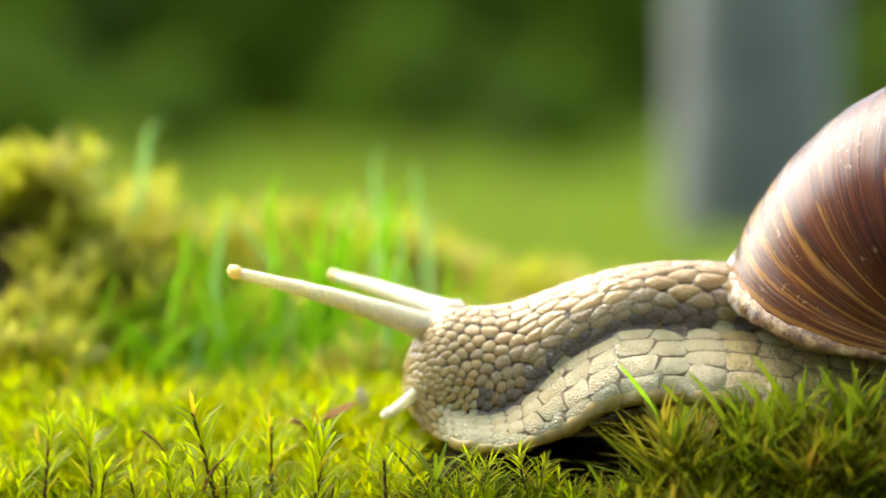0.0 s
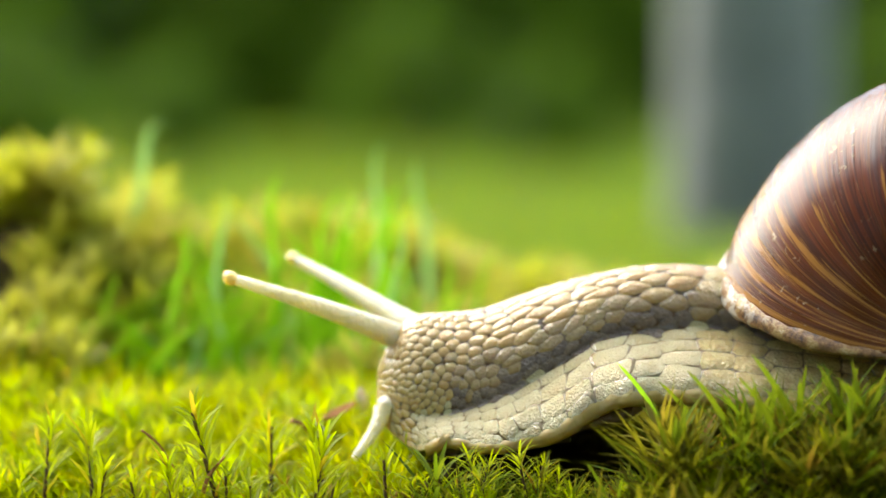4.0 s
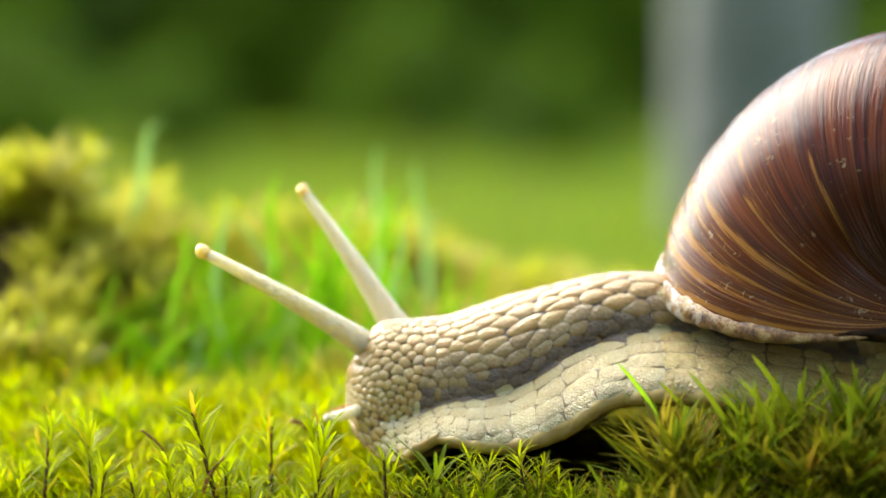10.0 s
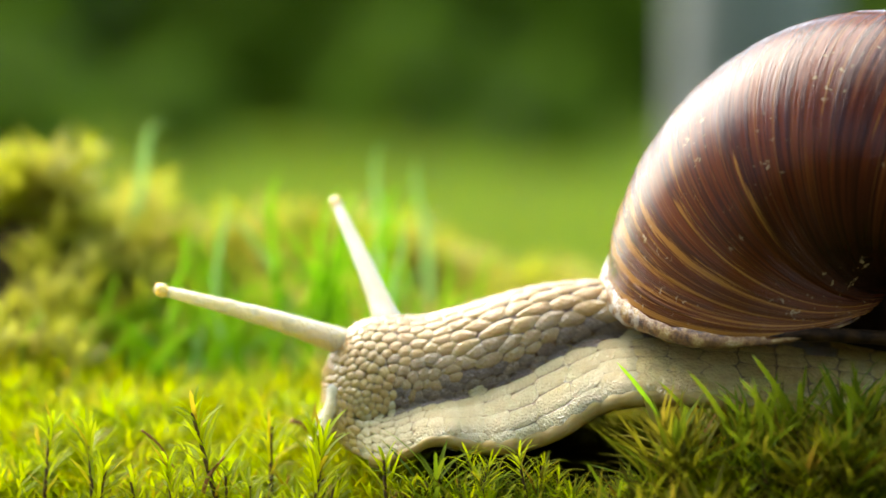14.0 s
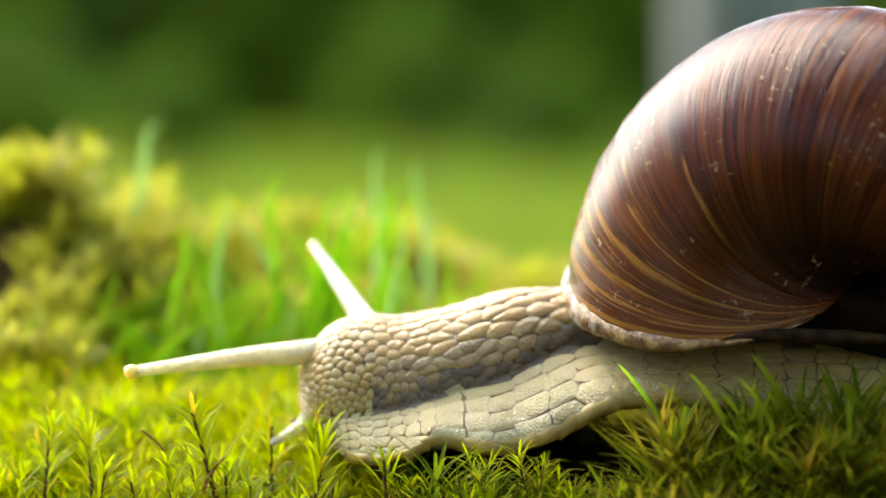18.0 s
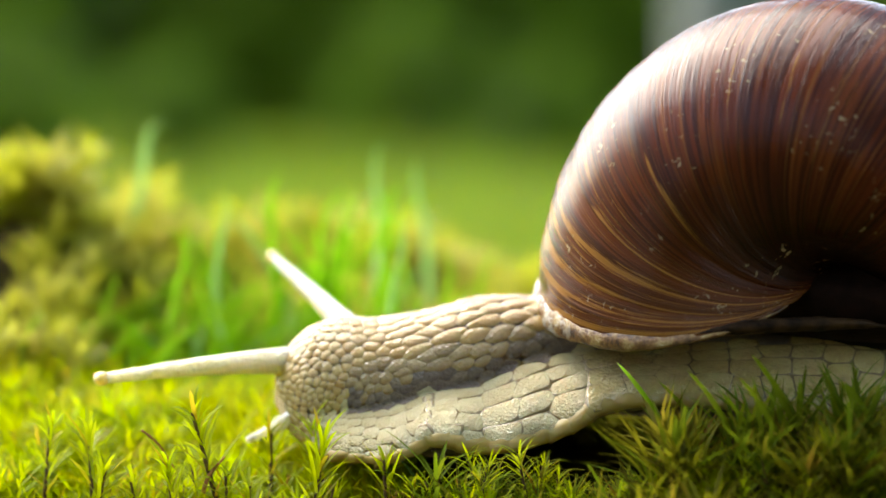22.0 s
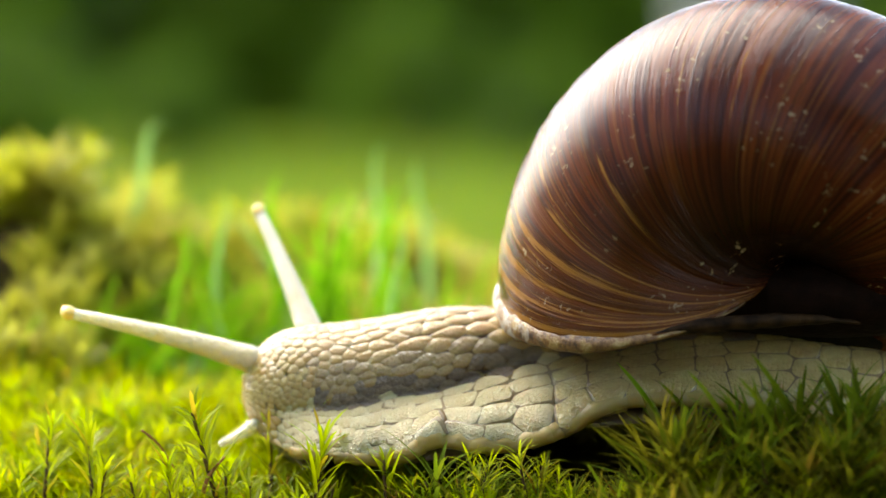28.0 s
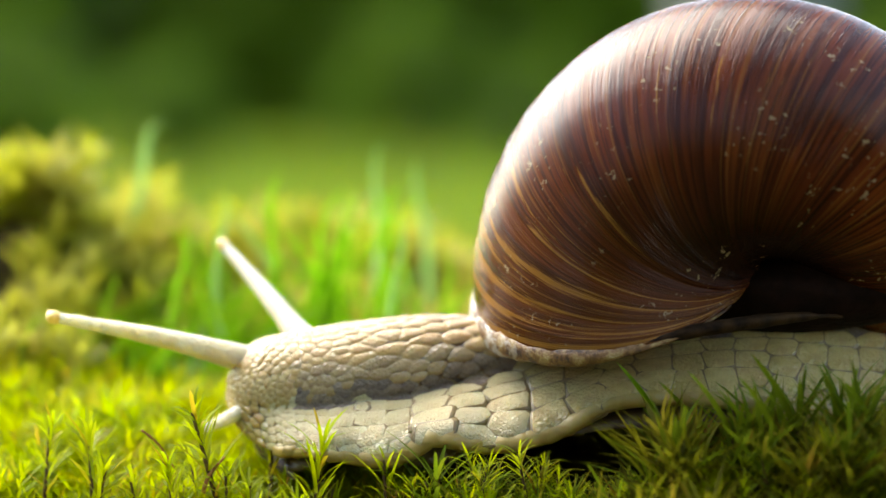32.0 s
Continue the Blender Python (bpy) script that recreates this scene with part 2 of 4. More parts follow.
# ---- mesh helpers ----
def part(name, bm, material, parent, label=""):
    me = bpy.data.meshes.new(name)
    bm.to_mesh(me)
    bm.free()
    me.shade_smooth()
    me.materials.append(material)
    ob = new(name, me)
    ob.parent = parent
    return tagged(ob, label)


def raw_mesh(name, verts, faces, material, smooth=True):
    me = bpy.data.meshes.new(name)
    me.from_pydata(verts, [], faces)
    me.update()
    if smooth:
        me.shade_smooth()
    me.materials.append(material)
    return me


def curve(xs, ys, x):
    """A smooth line through (xs, ys), level beyond its ends."""
    if x <= xs[0]:
        return ys[0]
    if x >= xs[-1]:
        return ys[-1]
    i = 0
    while xs[i + 1] < x:
        i += 1

    def slope(j):
        a, b = max(j - 1, 0), min(j + 1, len(xs) - 1)
        return (ys[b] - ys[a]) / (xs[b] - xs[a])
    h = xs[i + 1] - xs[i]
    u = (x - xs[i]) / h
    return ((1 + 2 * u) * (1 - u) ** 2 * ys[i] + u * (1 - u) ** 2 * h * slope(i)
            + u * u * (3 - 2 * u) * ys[i + 1] + u * u * (u - 1) * h * slope(i + 1))


def at_depth(x, z, y):
    """A point of the snail's middle plane (mm), carried to the depth y along the line of sight, in metres."""
    f = (SPAN + y) / SPAN
    return Vector((x * f, y, EYE_Z + (z - EYE_Z) * f)) * MM


# ---- ground ----
def bank(x, y):
    """Height of the ground in mm; x, y in mm."""
    z = 0.0
    left = 1 / (1 + math.exp(min(max((x + 4) / 2.0, -50), 50)))
    z -= 5.0 * left * math.exp(-((y + 6) / 16) ** 2)
    edge = -6 + 1.5 * left
    if y < edge:                                     # the bank falls towards the viewer
        z -= 24 * (1 - math.exp((y - edge) / 20))
    z += 11.0 / (1 + math.exp(min(-(x - 17.0) / 1.3, 50))) * math.exp(-((y + 18) / 6.5) ** 2) - 1.5
    z -= 3.5 * math.exp(-((x - 11.5) / 4.5) ** 2 - ((y + 4) / 9) ** 2)
    z += 11 * math.exp(-((x + 37) / 9) ** 2 - ((y + 25) / 8) ** 2)
    z += 4.2 * math.exp(-((x - 4) / 11) ** 4 - ((y + 14) / 4) ** 2)
    z += 20.2 * math.exp(-((x + 43) / 14) ** 2 - ((y - 60) / 14) ** 2)
    z += 15.7 * math.exp(-((x + 50) / 12) ** 2 - ((y - 42) / 9) ** 2)
    z += 10.5 * math.exp(-((x + 19) / 18) ** 2 - ((y - 74) / 18) ** 2)
    z += 5.5 * math.exp(-((x - 0) / 18) ** 2 - ((y - 80) / 20) ** 2)
    if y > 150:
        z -= min(y - 150, 1500) * 0.018
    v = Vector((x, y, 0))
    z += (noise.noise(v * 0.09) * 1.6 + noise.noise(v * 0.3) * 0.5) * min(1, 40 / max(abs(y), 40))
    if 22 < y < 200:
        z += 5.0 * noise.noise(v * 0.085 + Vector((9, 2, 0))) * min(1, (y - 22) / 18, (200 - y) / 60)
    if y > 2000:
        z += noise.noise(v * 0.0004) * 60
    return z


def axis_steps(inner, step, outer, grow):
    s, v = [], -inner
    while v <= inner:
        s.append(v)
        v += step
    d, v = step, inner
    while v < outer:
        d *= grow
        v += d
        s.append(v)
        s.insert(0, -v)
    return s


def build_ground():
    xs = axis_steps(80, 2.0, 400000, 1.35)
    ys = [y + 50 for y in axis_steps(110, 2.0, 400000, 1.3)]
    verts = [(x * MM, y * MM, bank(x, y) * MM) for y in ys for x in xs]
    n = len(xs)
    faces = [(j * n + i, j * n + i + 1, (j + 1) * n + i + 1, (j + 1) * n + i)
             for j in range(len(ys) - 1) for i in range(n - 1)]
    ob = new("ground", raw_mesh("ground", verts, faces, GROUND))
    tagged(ob, "mossy forest floor, dark soil near, bright green meadow behind", "ground", kind="structure")


build_ground()


# ---- moss ----
def leaf_into(verts, faces, base, way, side, length, width, droop, rows=2):
    """A narrow pointed leaf from base along way, bending towards droop."""
    first = len(verts)
    for r in range(rows):
        f = r / rows
        c = base + way * (length * f) + droop * (length * f * f)
        w = width * (0.55 + 1.2 * f * (1 - f)) * (1 - 0.45 * f)
        up = way.cross(side) * (w * 0.35)
        verts.append(c - side * w)
        if rows > 2:
            verts.append(c - up)
        verts.append(c + side * w)
    verts.append(base + way * length + droop * length)
    k = 3 if rows > 2 else 2
    for r in range(rows - 1):
        a = first + r * k
        for q in range(k - 1):
            faces.append((a + q, a + q + 1, a + k + q + 1, a + k + q))
    a = first + (rows - 1) * k
    for q in range(k - 1):
        faces.append((a + q, a + q + 1, len(verts) - 1))


def shoot_leaves(rng, base, axis, height, count, length, width, rows=2, start=0.25, spread=0.9, curl=0.35):
    """Leaves set in a spiral round a stem, steep at its tip."""
    verts, faces = [], []
    e1 = axis.orthogonal().normalized()
    e2 = axis.cross(e1)
    turn = rng.random() * 6.28
    for i in range(count):
        f = start + (1 - start) * (i / count) ** 0.8
        turn += 2.4 + rng.uniform(-0.3, 0.3)
        out = e1 * math.cos(turn) + e2 * math.sin(turn)
        lift = 0.35 + 1.6 * f * f + rng.uniform(-0.25, 0.25)
        way = (out * spread + axis * lift).normalized()
        side = axis.cross(out).normalized()
        ln = length * (0.65 + 0.5 * math.sin(3.0 * f)) * rng.uniform(0.75, 1.2)
        droop = out * rng.uniform(0.05, curl) - axis * rng.uniform(-0.05, curl * 0.9)
        leaf_into(verts, faces, base + axis * (height * f), way, side, ln, width * rng.uniform(0.8, 1.2), droop, rows)
    return verts, faces


def lean(rng, amount):
    return Vector((rng.gauss(0, amount), rng.gauss(0, amount), 1)).normalized()


def moss_carpet(name, seed, spots, material, label, leaves, length, width, height):
    rng = random.Random(seed)
    verts, faces = [], []
    for x, y, s in spots(rng):
        base = Vector((x, y, bank(x, y) - 0.8)) * MM
        v, f = shoot_leaves(rng, base, lean(rng, 0.3), height * s * rng.uniform(0.7, 1.3) * MM, leaves,
                            length * s * MM, width * s * MM, start=0.1)
        k = len(verts)
        verts += v
        faces += [tuple(i + k for i in q) for q in f]
    ob = new(name, raw_mesh(name, verts, faces, material))
    tagged(ob, label, "moss", kind="stuff")


def near_spots(rng):
    for _ in range(5200):
        y = rng.uniform(-32, 27)
        x = rng.uniform(-55, 55)
        foot = -3 < x and abs(y) < 10.5
        path = -24 < x <= -3 and abs(y) < 9
        hollow = 8 < x < 15 and -9 < y < 0
        front = x < -4 and y < 3
        if 4 < x < 26 and 8 < y < 23 or foot or hollow and rng.random() < 0.8 or x > -4 and y < -22 or x > 15 and y < -11 and rng.random() < 0.6:
            continue
        if front and rng.random() < (0.15 if y > -5 else 0.55 if y > -12 else 0.85):
            continue
        yield x, y, rng.uniform(0.6, 1.0) * (0.85 if path or front else 0.75 if x > -6 and y < 0 else 1.0)


def tangle_spots(rng):
    for _ in range(520):
        x, y = rng.uniform(-9, 42), rng.uniform(-26, -11.5)
        clump = noise.noise(Vector((x * 0.28, y * 0.28, 4)))
        if clump > rng.uniform(-0.35, 0.1) + (0.25 if 17 < x < 30 and y > -20 else 0):
            yield x, y, rng.uniform(0.65, 1.2) * (0.72 if x < 15 else 1.0 + 0.35 * clump)


def under_spots(rng):
    for _ in range(330):
        yield rng.uniform(4, 27), rng.uniform(7, 23), rng.uniform(0.5, 0.85)


def cushion_spots(rng):
    for _ in range(70):
        yield 33.5 + rng.gauss(0, 2.2), -19.5 + rng.gauss(0, 1.6), rng.uniform(0.55, 0.8)


def mid_spots(rng):
    for _ in range(5600):
        y = 28 + 120 * rng.random() ** 1.3
        x = rng.uniform(-75, 75) * (0.85 + y / 400)
        if noise.noise(Vector((x * 0.11, y * 0.06, 8))) > (0.12 if y < 46 else -0.22):
            yield x, y, rng.uniform(0.9, 1.5)


moss_carpet("moss_carpet", 3, near_spots, MOSS, "bright yellow-green living moss carpet on the bank", 24, 4.0, 0.24, 5.6)
moss_carpet("moss_tangle", 6, tangle_spots, MOSS_OLIVE, "tangled olive and brown moss strands, darkened for the snail's shade", 20, 5.6, 0.25, 4.2)
# dark moss added where only shade shows below the raised foot
moss_carpet("moss_under_snail", 7, under_spots, MOSS_OLIVE, "olive moss under the snail's raised foot, coloured dark for its shade", 18, 5.0, 0.25, 3.6)
moss_carpet("moss_cushion", 8, cushion_spots, MOSS, "small bright yellow-green moss cushion before the snail", 24, 3.4, 0.26, 6.4)
moss_carpet("moss_hummock", 4, mid_spots, MOSS_FAR, "yellow-green moss covering soft hummocks behind the snail", 22, 3.6, 0.38, 4.8)


def meadow_grass():
    """Loose tufts of short grass over the clearing, larger and sparser with distance."""
    rng = random.Random(17)
    verts, faces = [], []
    for _ in range(3800):
        y = 170 * math.exp(rng.random() * 3.1)
        x = rng.uniform(-0.22, 0.22) * (y + 260)
        base = Vector((x, y, bank(x, y) - 1)) * MM
        size = (3 + y * 0.016) * MM
        for _ in range(4):
            way = lean(rng, 0.5)
            leaf_into(verts, faces, base, way, way.orthogonal().normalized(), size * rng.uniform(0.6, 1.3), size * 0.09,
                      Vector((rng.gauss(0, 0.3), rng.gauss(0, 0.3), -0.15)), 2)
    ob = new("meadow_grass", raw_mesh("meadow_grass", verts, faces, MEADOW))
    tagged(ob, "short sunlit grass over the forest clearing", "grass", kind="stuff")


meadow_grass()


def moss_shoot(seed, height, leaves, length, width, material, label, start=0.15, spread=0.75, curl=0.35):
    """A single upright shoot: a thin bent stem and its spiral of leaves, tip up, base at the origin."""
    rng = random.Random(seed)
    root = new("moss_shoot")
    tagged(root, label, "moss shoot", "moss shoots")
    bm = bmesh.new()
    rings = []
    for i in range(6):
        f = i / 5
        r = 0.38 * (1 - 0.6 * f)
        rings.append([bm.verts.new(Vector((math.cos(a) * r + 0.3 * f * f, math.sin(a) * r, height * f)) * MM)
                      for a in (k * 1.2566 for k in range(5))])
    for a, b in zip(rings, rings[1:]):
        for k in range(5):
            bm.faces.new((a[k], a[(k + 1) % 5], b[(k + 1) % 5], b[k]))
    part("stem", bm, STEM, root)
    v, f = shoot_leaves(rng, Vector((0, 0, 0)), Vector((0, 0, 1)), height * MM, leaves, length * MM, width * MM, 5, start, spread, curl)
    ob = new("leaves", raw_mesh("leaves", v, f, material))
    ob.parent = root
    return root


def ground_at(x, y):
    return bank(x, y) - 0.6


def place_shoots():
    upright = "upright fresh green moss shoot with narrow pointed leaves"
    shaded = "tuft of long moss leaves coloured dark for the snail's shade"
    fresh = [moss_shoot(11, 15, 38, 4.6, 0.27, MOSS_HERO, upright, 0.34, 0.55, 0.55),
             moss_shoot(12, 12, 34, 4.2, 0.26, MOSS_HERO, upright, 0.28, 0.6, 0.6),
             moss_shoot(13, 11, 34, 4.8, 0.24, MOSS_HERO, "spreading green moss shoot with long arching leaves", 0.25, 0.8, 0.8)]
    dark = [moss_shoot(14, 6.5, 26, 7.6, 0.34, MOSS_SHADED, shaded, 0.1, 0.5, 0.5),
            moss_shoot(15, 5.5, 24, 7.0, 0.30, MOSS_SHADED, shaded, 0.1, 0.6, 0.6),
            moss_shoot(16, 6.5, 28, 6.4, 0.24, MOSS_SHADED, shaded, 0.1, 0.7, 0.8)]
    rng = random.Random(21)
    spots = [(fresh[0], -12.1, -10.8, 0.98, 3), (fresh[1], -30.0, -6.0, 0.95, -7), (fresh[2], -20.8, -6.5, 0.8, 5),
             (fresh[1], -4.6, -12, 0.8, -6), (fresh[1], -8.4, -12, 0.72, 10), (dark[1], -0.8, -11.5, 0.9, 3),
             (fresh[2], -16.0, -9, 0.85, -10), (fresh[2], -25.5, -7, 0.75, 8), (fresh[0], -35.0, -5, 0.7, -6),
             (fresh[2], -14.2, -11.5, 0.9, 12), (fresh[2], -10.2, -11.8, 0.9, -14), (fresh[1], -18.3, -8, 0.75, 6)]
    for _ in range(18):
        x = rng.uniform(15.5, 38)
        spots.append((rng.choice(dark), x, rng.uniform(-26, -15), rng.uniform(0.6, 1.0), rng.uniform(-30, 22)))
    for _ in range(9):
        spots.append((rng.choice(fresh), rng.uniform(-38, -9), rng.uniform(-12, -4), rng.uniform(0.6, 0.95), rng.uniform(-18, 18)))
    for _ in range(30):
        spots.append((rng.choice((dark[2], fresh[2])), rng.uniform(-9, 16), rng.uniform(-15, -11), rng.uniform(0.4, 0.62), rng.uniform(-35, 35)))
    for x, s, tip in ((15.2, 0.85, -20), (17.0, 0.6, -10), (24.0, 0.8, -14), (29.0, 0.9, -12), (34.0, 0.95, 2), (31.5, 0.8, -10), (26.0, 0.7, -15)):
        spots.append((dark[0], x, -17, s, tip))
    for x, y in ((6.5, -11), (9.0, -12), (12.0, -12.5), (14.0, -13), (11.0, -14.5), (4.0, -12), (7.8, -14), (10.2, -11.2), (13.0, -11.5), (5.2, -13), (15.0, -12), (2.4, -13)):
        spots.append((dark[2], x, y, rng.uniform(0.4, 0.55), rng.uniform(-40, -10)))
    for i, (kind, x, y, s, tip) in enumerate(spots):
        m = pose(x * MM, y * MM, ground_at(x, y) * MM, rng.uniform(-10, 10), tip, rng.uniform(0, 360))
        if kind.get("used"):
            ob = copy_thing(kind, m)
        else:
            kind["used"] = 1
            ob = kind
        ob.matrix_basis = m @ Matrix.Diagonal((s, s, s, 1))
    for kind in (*fresh, *dark):
        if not kind.get("used"):
            kind.matrix_basis = pose(0.03, 0.03, ground_at(30, 30) * MM)
    for ob in scene.objects:
        if ob.get("used"):
            del ob["used"]


place_shoots()


# ---- grass blades on the bank behind ----
def grass_blade(x, y, top, width, tip_x, curl, material):
    """A blade rooted at x, y that reaches the height top, its tip moved by tip_x (mm)."""
    verts, faces = [], []
    f = (SPAN + y - 18) / (SPAN + y)
    x, top, y = x * f, EYE_Z + (top - EYE_Z) * f, y - 18
    z0 = bank(x, y) - 1
    n = 14
    hook = 2.2 if curl > 0 else -2.2
    for i in range(n):
        f = i / (n - 1)
        bow = max(f - 0.72, 0) / 0.28
        c = Vector((x + tip_x * f ** 2 + 1.6 * curl * math.sin(f * 3.1416) + hook * bow ** 2, y + 3 * f * f,
                    z0 + (top - z0) * (1.04 * f - 0.02) - 2.2 * bow ** 2.5))
        w = width * (1 - f ** 3) * 0.32 + 0.05
        verts += [(c - Vector((w, 0.3, 0))) * MM, (c + Vector((0, 0.25 * width, 0))) * MM, (c + Vector((w, -0.3, 0))) * MM]
    for i in range(n - 1):
        for q in (0, 1):
            faces.append((3 * i + q, 3 * i + q + 1, 3 * i + q + 4, 3 * i + q + 3))
    ob = new("grass_blade", raw_mesh("grass_blade", verts, faces, material))
    tagged(ob, "slender fresh green grass blade curving out of the moss", "grass", "grass blades")


def place_grass():
    rng = random.Random(8)
    for x, y, top, w, tip, curl in ((-38.0, 74, 31.6, 1.7, 2.8, 1.0), (-9.9, 70, 28.9, 1.6, 0.5, 1.4), (-3.2, 72, 27.0, 1.5, -2.0, 1.2)):
        grass_blade(x, y, top, w, tip, curl, GRASS_PALE)
    for x, y, top, w, tip, curl in ((-19, 55, 25.4, 1.9, -1.4, 0.6), (-16.5, 52, 24, 1.8, 3.4, 1.0), (-12.5, 50, 22.5, 1.6, 3.5, -0.8), (-26, 54, 19, 1.8, -3, 1),
                                    (-6, 48, 21, 1.6, -2.5, 1), (-28.5, 50, 20, 1.8, 2.5, -1), (-9, 56, 24, 1.7, 2.0, 1.2), (-1.0, 55, 17, 1.6, 3.0, 0)):
        grass_blade(x, y, top, w, tip, curl, GRASS)
    for i in range(190):
        x = rng.uniform(-42, 6)
        high = 24 if -20 < x < -2 else 15
        grass_blade(x, rng.uniform(42, 66), rng.uniform(5, high) * (1 - max(0, x + 6) / 18), rng.uniform(0.6, 1.3), rng.uniform(-13, 13), rng.uniform(-4, 4),
                    GRASS if rng.random() < 0.85 else GRASS_PALE)


place_grass()


# ---- litter on the moss ----
def twig(x, y, z, length, r, turn, tilt):
    rng = random.Random(int(x * 10))
    bm = bmesh.new()
    prev = None
    for i in range(8):
        f = i / 7
        ring = [bm.verts.new(Vector((length * (f - 0.5), math.cos(a) * r * (1 - 0.5 * f), math.sin(a) * r * (1 - 0.5 * f) + 0.25 * math.sin(f * 4))) * MM)
                for a in (k * 1.047 for k in range(6))]
        if prev:
            for k in range(6):
                bm.faces.new((prev[k], prev[(k + 1) % 6], ring[(k + 1) % 6], ring[k]))
        else:
            bm.faces.new(ring[::-1])
        prev = ring
    bm.faces.new(prev)
    me = bpy.data.meshes.new("dry_twig")
    bm.to_mesh(me)
    bm.free()
    me.shade_smooth()
    me.materials.append(TWIG)
    ob = new("dry_twig", me)
    ob.matrix_basis = pose(x * MM, y * MM, z * MM, 0, tilt, turn)
    tagged(ob, "short reddish-brown dry twig lying in the moss", "twig", "dry twigs")


def husk(x, y, z, length, width, turn, tilt, material, label):
    """A curled dry bud scale."""
    verts, faces = [], []
    for i in range(7):
        f = i / 6
        w = width * math.sin(3.1416 * (0.08 + 0.88 * f)) * 0.5
        for k in range(5):
            q = (k - 2) / 2
            verts.append(Vector((length * (f - 0.5), w * q, 0.35 * width * q * q + 0.25 * length * (f - 0.5) ** 2)) * MM)
    for i in range(6):
        for k in range(4):
            a = i * 5 + k
            faces.append((a, a + 1, a + 6, a + 5))
    ob = new("bud_scale", raw_mesh("bud_scale", verts, faces, material))
    thick = ob.modifiers.new("thickness", "SOLIDIFY")
    thick.thickness = 0.00012
    ob.matrix_basis = pose(x * MM, y * MM, z * MM, 25, tilt, turn)
    tagged(ob, label, "bud scale")


twig(-19.6, -9, -1.4, 3.6, 0.22, 10, -62)
twig(-24.3, -8, 0.6, 4.6, 0.13, 20, 48)
twig(-2.4, -11, -3.6, 3.6, 0.3, -15, 25)
twig(-12.5, 2.0, 1.3, 3.0, 0.25, 30, 30)
twig(17.5, -20, -3.5, 4.0, 0.3, 20, -20)
husk(-7.8, 8.5, 3.0, 2.4, 1.6, 70, 60, PETAL, "pale curled bud scale on the moss")
husk(-11.0, -1.0, 1.2, 2.4, 1.3, 30, 50, PETAL, "pale curled bud scale on the moss")
husk(-9.3, 5.0, 2.2, 3.4, 1.3, 10, -25, ORANGE, "orange-brown dry bud scale on the moss")


def moss_blade(x0, z0, x1, z1, y, width, material, label):
    """A broad single leaf standing up out of the moss before the snail; foot and tip in the middle plane's mm."""
    verts, faces = [], []
    a, b = at_depth(x0, z0, y + 2), at_depth(x1, z1, y)
    way = b - a
    side = way.cross(Vector((0.2, 1, 0))).normalized()
    leaf_into(verts, faces, a, way.normalized(), side, way.length, width * MM, Vector((-0.22 if x0 > x1 + 1 else 0.12, 0, -0.04)), 8)
    ob = new("moss_leaf", raw_mesh("moss_leaf", verts, faces, material))
    tagged(ob, label, "moss leaf", "broad moss leaves")


FRESH_LEAF = "fresh bright green pointed moss leaf before the snail's foot"
SHADE_LEAF = "pointed moss leaf coloured dark for the shade of the shell"
moss_blade(19.4, 1.5, 17.0, 7.7, -14, 0.34, GRASS, FRESH_LEAF)
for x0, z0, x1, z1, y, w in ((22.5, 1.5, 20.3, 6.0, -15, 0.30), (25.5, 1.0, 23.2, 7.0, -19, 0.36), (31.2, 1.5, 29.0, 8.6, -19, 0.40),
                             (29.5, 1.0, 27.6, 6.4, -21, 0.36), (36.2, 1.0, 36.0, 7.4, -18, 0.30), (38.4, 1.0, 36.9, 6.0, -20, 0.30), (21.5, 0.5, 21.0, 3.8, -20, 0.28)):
    moss_blade(x0, z0, x1, z1, y, w, MOSS_SHADED, SHADE_LEAF)

# ---- forest round the clearing ----
def trunk_into(bm, height, r0, r1, rng, sides=16, rings=14):
    prev = None
    for j in range(rings + 1):
        f = j / rings
        r = r0 + (r1 - r0) * f + r0 * 0.2 * math.exp(-f * height / 0.12)
        ring = []
        for k in range(sides):
            a = 6.28319 * k / sides
            rr = r * (1 + 0.08 * noise.noise(Vector((math.cos(a) * 2, math.sin(a) * 2, f * 5 + r0 * 90))))
            ring.append(bm.verts.new((math.cos(a) * rr + 0.03 * height * f * math.sin(f * 3), math.sin(a) * rr, height * f)))
        if prev:
            for k in range(sides):
                bm.faces.new((prev[k], prev[(k + 1) % sides], ring[(k + 1) % sides], ring[k]))
        prev = ring


def crown(name, seed, radius, low, high, count, size, material, parent):
    """Clumps of small leaves scattered in an uneven crown."""
    rng = random.Random(seed)
    verts, faces = [], []
    clumps = []
    for _ in range(26):
        a, f = rng.random() * 6.283, rng.random()
        r = radius * (0.25 + 0.75 * rng.random()) * (1 - 0.65 * f)
        clumps.append((Vector((math.cos(a) * r, math.sin(a) * r, low + (high - low) * f)), radius * rng.uniform(0.2, 0.4)))
    for _ in range(count):
        c, s = rng.choice(clumps)
        p = c + Vector((rng.gauss(0, 1), rng.gauss(0, 1), rng.gauss(0, 0.8))) * (s * 0.6)
        way = Vector((rng.gauss(0, 1), rng.gauss(0, 1), rng.gauss(0.2, 0.7))).normalized()
        leaf_into(verts, faces, p, way, way.orthogonal().normalized(), size * rng.uniform(0.6, 1.3), size * 0.3, Vector((0, 0, -0.3)), 2)
    ob = new(name, raw_mesh(name, verts, faces, material))
    ob.parent = parent
    return ob


